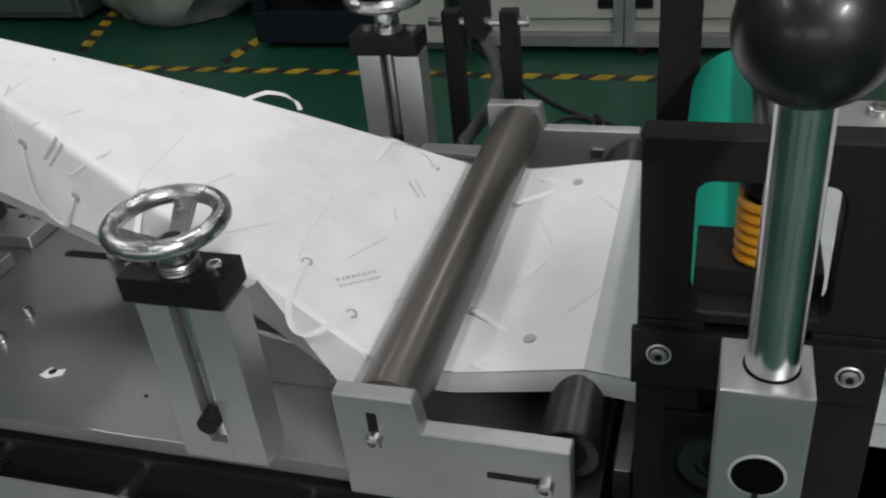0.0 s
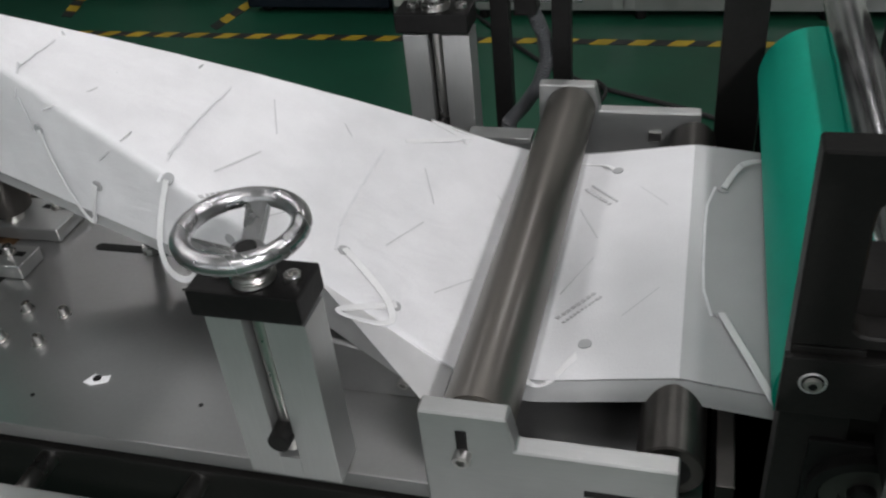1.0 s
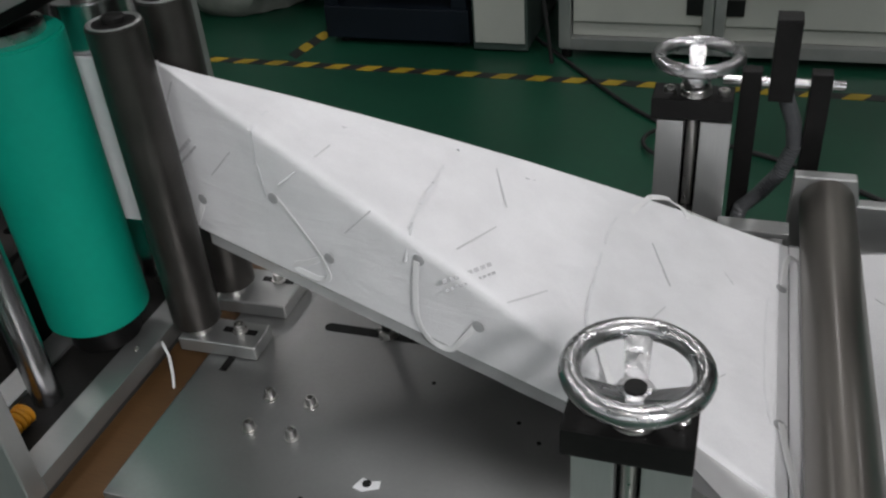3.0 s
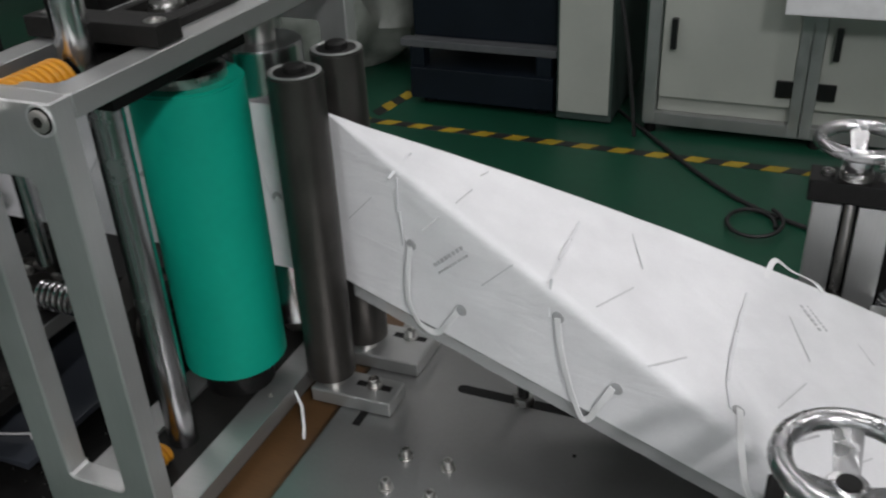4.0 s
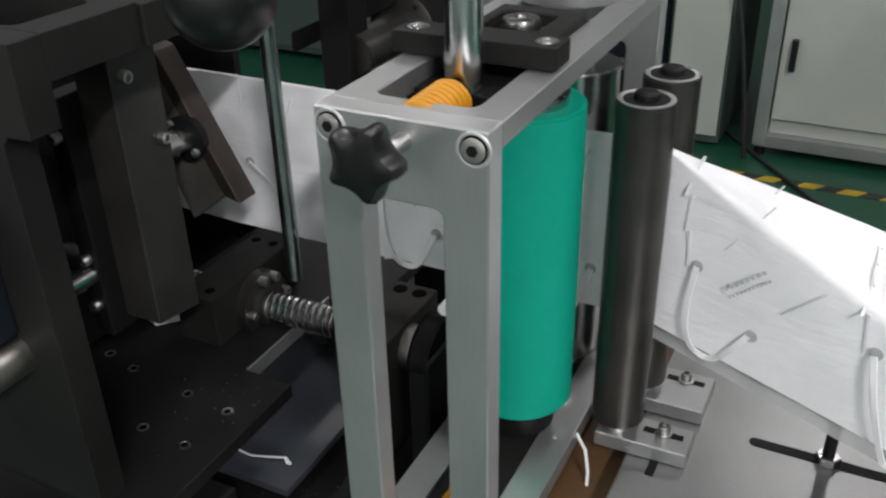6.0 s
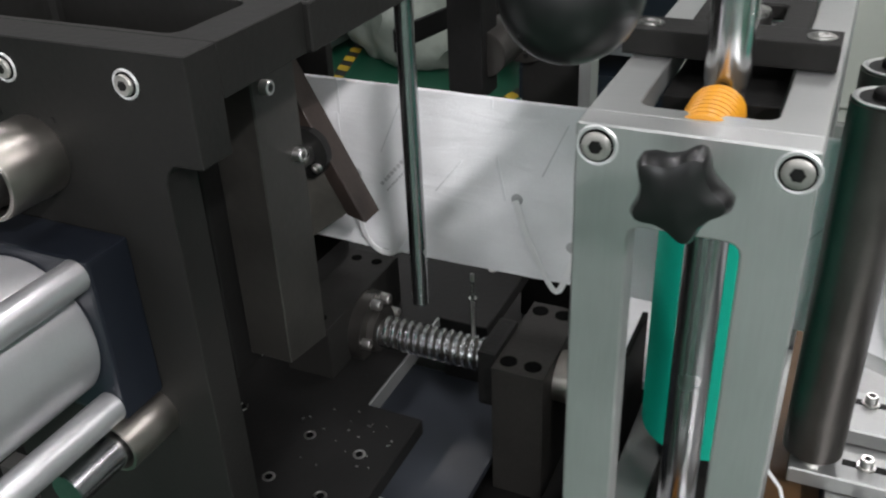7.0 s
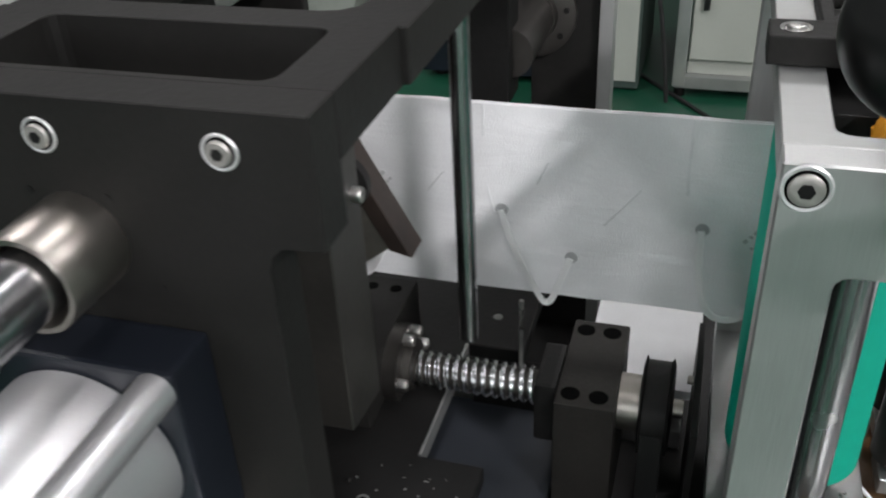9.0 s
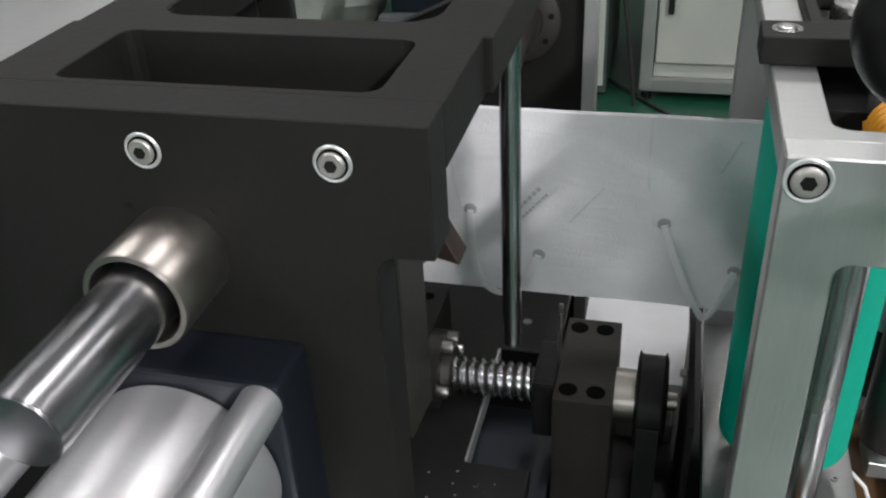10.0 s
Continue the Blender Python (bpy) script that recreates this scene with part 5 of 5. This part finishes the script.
    part("arm", prism([(-0.52, 0.19), (-0.41, 0.245), (-0.41, 0.26), (-0.52, 0.21)], "y", 0.1, 0.112), BLACK, st)
    fl = part("flange", lathe([(0.032, 0), (0.032, 0.007), (0.03, 0.008), (0.019, 0.0085), (0.018, 0.014)], (-0.408, 0.118, 0.222), (0, -1, 0), 48), ROLL_DARK, st, "dark bolted flange", smooth=True)
    for k in range(8):
        g = radians(45 * k + 10)
        cap_screw(fl, (-0.408 + 0.0255 * math.cos(g), 0.1099, 0.222 + 0.0255 * math.sin(g)), (0, -1, 0), 0.0022, 0.001, BLACK)
    part("shaft", rod((-0.408, 0.11, 0.222), (-0.408, 0.03, 0.2215), 0.017), ROLL_DARK, st, smooth=True)
    part("clamp_block", box(-0.432, -0.405, 0.02, 0.05, 0.19, 0.33, 0.001), BLACK, st)


build_drive()

# ---- background of the hall ----
def build_hall():
    # electrical cabinet in an aluminium profile frame
    cab = thing("control_cabinet", "cream control cabinet framed in aluminium profile, doors closed", "cabinet")
    y0 = 2.66
    part("carcass", box(-0.36, 1.7, y0 + 0.03, y0 + 0.75, -0.82, 0.9, 0.003), CREAM, cab)
    for x0, x1 in ((-0.355, 0.1), (0.18, 0.8), (0.86, 1.66)):
        d = part("door", box(x0, x1, y0 + 0.008, y0 + 0.028, -0.76, 0.86, 0.004), CREAM, cab, "cream steel door")
        part("handle", box(x0 + 0.03, x0 + 0.052, y0 - 0.02, y0 + 0.008, -0.575, -0.465, 0.006), BLACK_PLASTIC, d, "black pull handle")
        for z in (-0.72, 0.6):
            part("hinge", box(x1 - 0.055, x1 + 0.008, y0 - 0.004, y0 + 0.008, z, z + 0.06, 0.004), BLACK_PLASTIC, d, "black hinge")
    part("hinge", box(0.178, 0.24, y0 - 0.004, y0 + 0.008, -0.72, -0.66, 0.004), BLACK_PLASTIC, cab, "black hinge")
    part("console", box(0.046, 0.62, y0 - 0.17, y0 + 0.005, -0.386, -0.16, 0.006), FABRIC, cab, "white projecting console")
    for x in (-0.385, 0.123, 0.157, 0.83):
        part("profile_post", box(x - 0.022, x + 0.022, y0 - 0.006, y0 + 0.03, -0.86, 0.9, 0.003), ALU_V, cab)
    part("profile_rail", box(-0.4, 1.7, y0 - 0.005, y0 + 0.03, -0.865, -0.82, 0.003), ALU, cab)
    for x in (-0.38, 0.2, 0.83, 1.6):
        part("levelling_foot", rod((x, y0 + 0.02, FLOOR), (x, y0 + 0.02, -0.865), 0.02), BLACK, cab, smooth=True)
    nar = thing("slim_cabinet", "narrow cream steel cabinet beside the blue machine", "cabinet")
    # dark body colour stands in for shade on the right side
    part("body", box(-0.745, -0.53, 2.68, 3.3, -0.89, 0.55, 0.004), PANEL, nar, "cabinet body darkened for its shaded side")
    part("panel", box(-0.735, -0.54, 2.672, 2.6795, -0.86, 0.5, 0.002), CREAM, nar)
    part("foot", box(-0.72, -0.55, 2.7, 3.2, FLOOR, -0.89, 0), BLACK, nar)
    blue = thing("blue_machine", "dark blue floor machine with an open lower shelf", "machine")
    part("base", box(-1.36, -0.76, 2.68, 3.4, FLOOR + 0.03, -0.74, 0.006), NAVY, blue)
    for x in (-1.33, -0.8):
        for y in (2.72, 3.35):
            part("leg", box(x - 0.03, x + 0.03, y - 0.03, y + 0.03, -0.74, -0.6605, 0.004), NAVY, blue)
    part("hood", box(-1.36, -0.76, 2.74, 3.4, -0.628, 0.4, 0.01), NAVY, blue)
    part("tray_lip", box(-1.4, -0.75, 2.69, 2.7395, -0.66, -0.63, 0.004), HOSE, blue, "grey tray lip")
    part("shelf_pan", box(-1.36, -0.76, 2.74, 3.4, -0.66, -0.6285, 0.002), HOSE, blue, "grey shelf pan")
    for x in (-1.3, -0.82):
        part("foot", rod((x, 2.75, FLOOR), (x, 2.75, FLOOR + 0.03), 0.03), BLACK, blue, smooth=True)
    sack = thing("plastic_sack", "slumped clear plastic sack of pale offcuts on the floor", "sack")
    bm = bmesh.new()
    bmesh.ops.create_icosphere(bm, subdivisions=4, radius=1.0)
    for v in bm.verts:
        n0 = noise.noise(v.co * 2.2) * 0.22 + noise.noise(v.co * 6) * 0.07
        v.co *= 1 + n0
        v.co = Vector((v.co.x * 0.42, v.co.y * 0.35, max(-0.26, v.co.z * 0.4)))
    bmesh.ops.translate(bm, verts=bm.verts, vec=(-1.95, 3.2, FLOOR + 0.262))
    part("body", bm, SACK, sack, smooth=True)
    pnl = thing("floor_cabinet", "dark grey-green machine cabinet standing on the floor", "cabinet")
    part("body", box(-3.1, -2.42, 2.98, 3.6, FLOOR + 0.03, 0.5, 0.006), PANEL, pnl)
    part("door", box(-3.07, -2.45, 2.965, 2.979, FLOOR + 0.06, 0.46, 0.004), PANEL, pnl)
    for x in (-3.05, -2.47):
        part("foot", rod((x, 3.05, FLOOR), (x, 3.05, FLOOR + 0.03), 0.025), BLACK, pnl, smooth=True)
    # hazard tape
    tape = tagged(new("hazard_tape"), "yellow and black hazard tape stuck on the floor", "floor tape", kind="structure")
    def strip(p, q, wid):
        p, q = Vector((*p, 0)), Vector((*q, 0))
        d = (q - p).normalized()
        sd = Vector((-d.y, d.x, 0)) * wid / 2
        n = int((q - p).length / 0.066)
        for k in range(n):
            a, b = p + d * 0.066 * k, p + d * 0.066 * (k + 1)
            sh = d * 0.03
            quad = [(a - sd)[:2], (b - sd)[:2], (b + sd + sh)[:2], (a + sd + sh)[:2]]
            part("tape_block", prism(quad, "z", FLOOR, FLOOR + 0.0015, 0), TAPE_Y if k % 2 else TAPE_K, tape)
    strip((-2.4, 2.47), (0.9, 2.45), 0.045)
    strip((-1.46, 2.52), (-1.3, 3.5), 0.055)
    strip((-2.2, 2.62), (-2.5, 3.6), 0.055)
    cab2 = thing("floor_cable", "black power cable looped on the green floor", "cable")
    pts = []
    for k in range(60):
        f = k / 59
        x = -0.56 + 1.35 * f
        y = 2.12 + 0.75 * (1 - f) ** 3 - 0.42 * f * f + 0.025 * math.sin(11 * f)
        pts.append((x, y, FLOOR + 0.009))
    part("run", sweep(pts, 0.0075, 8), CABLE, cab2, smooth=True)
    pts = [(0.05 + 0.075 * math.cos(2 * math.pi * k / 40) + 0.0005 * k, 2.01 + 0.095 * math.sin(2 * math.pi * k / 40), FLOOR + 0.009 + 0.0004 * k) for k in range(48)]
    part("coil", sweep(pts, 0.0065, 8), CABLE, cab2, smooth=True)
    hang = thing("hanging_cable", "dark cable drooping beside the slim cabinet", "cable")
    pts = [Vector((-0.72, 2.66, 0.3)).lerp(Vector((-0.42, 2.6, FLOOR + 0.01)), f / 20) + Vector((0.05 * math.sin(f / 20 * 3.1), -0.02, 0)) for f in range(21)]
    part("strand", sweep(pts, 0.008, 8), CABLE, hang, smooth=True)
    # ceiling fixtures
    for lx, ly, power in FIXTURES:
        fx = thing("tube_fixture", "white twin tube ceiling fixture", "ceiling light", group="ceiling lights")
        part("tray", box(lx - 0.17, lx + 0.17, ly - 0.68, ly + 0.68, CEIL - 0.12, CEIL, 0.004), CREAM, fx)
        for dx in (-0.08, 0.08):
            part("tube", rod((lx + dx, ly - 0.62, CEIL - 0.135), (lx + dx, ly + 0.62, CEIL - 0.135), 0.013), GLOW, fx, "glowing fluorescent tube", smooth=True)


build_hall()


def motions():
    key_masks()
    key_carriage()


motions()
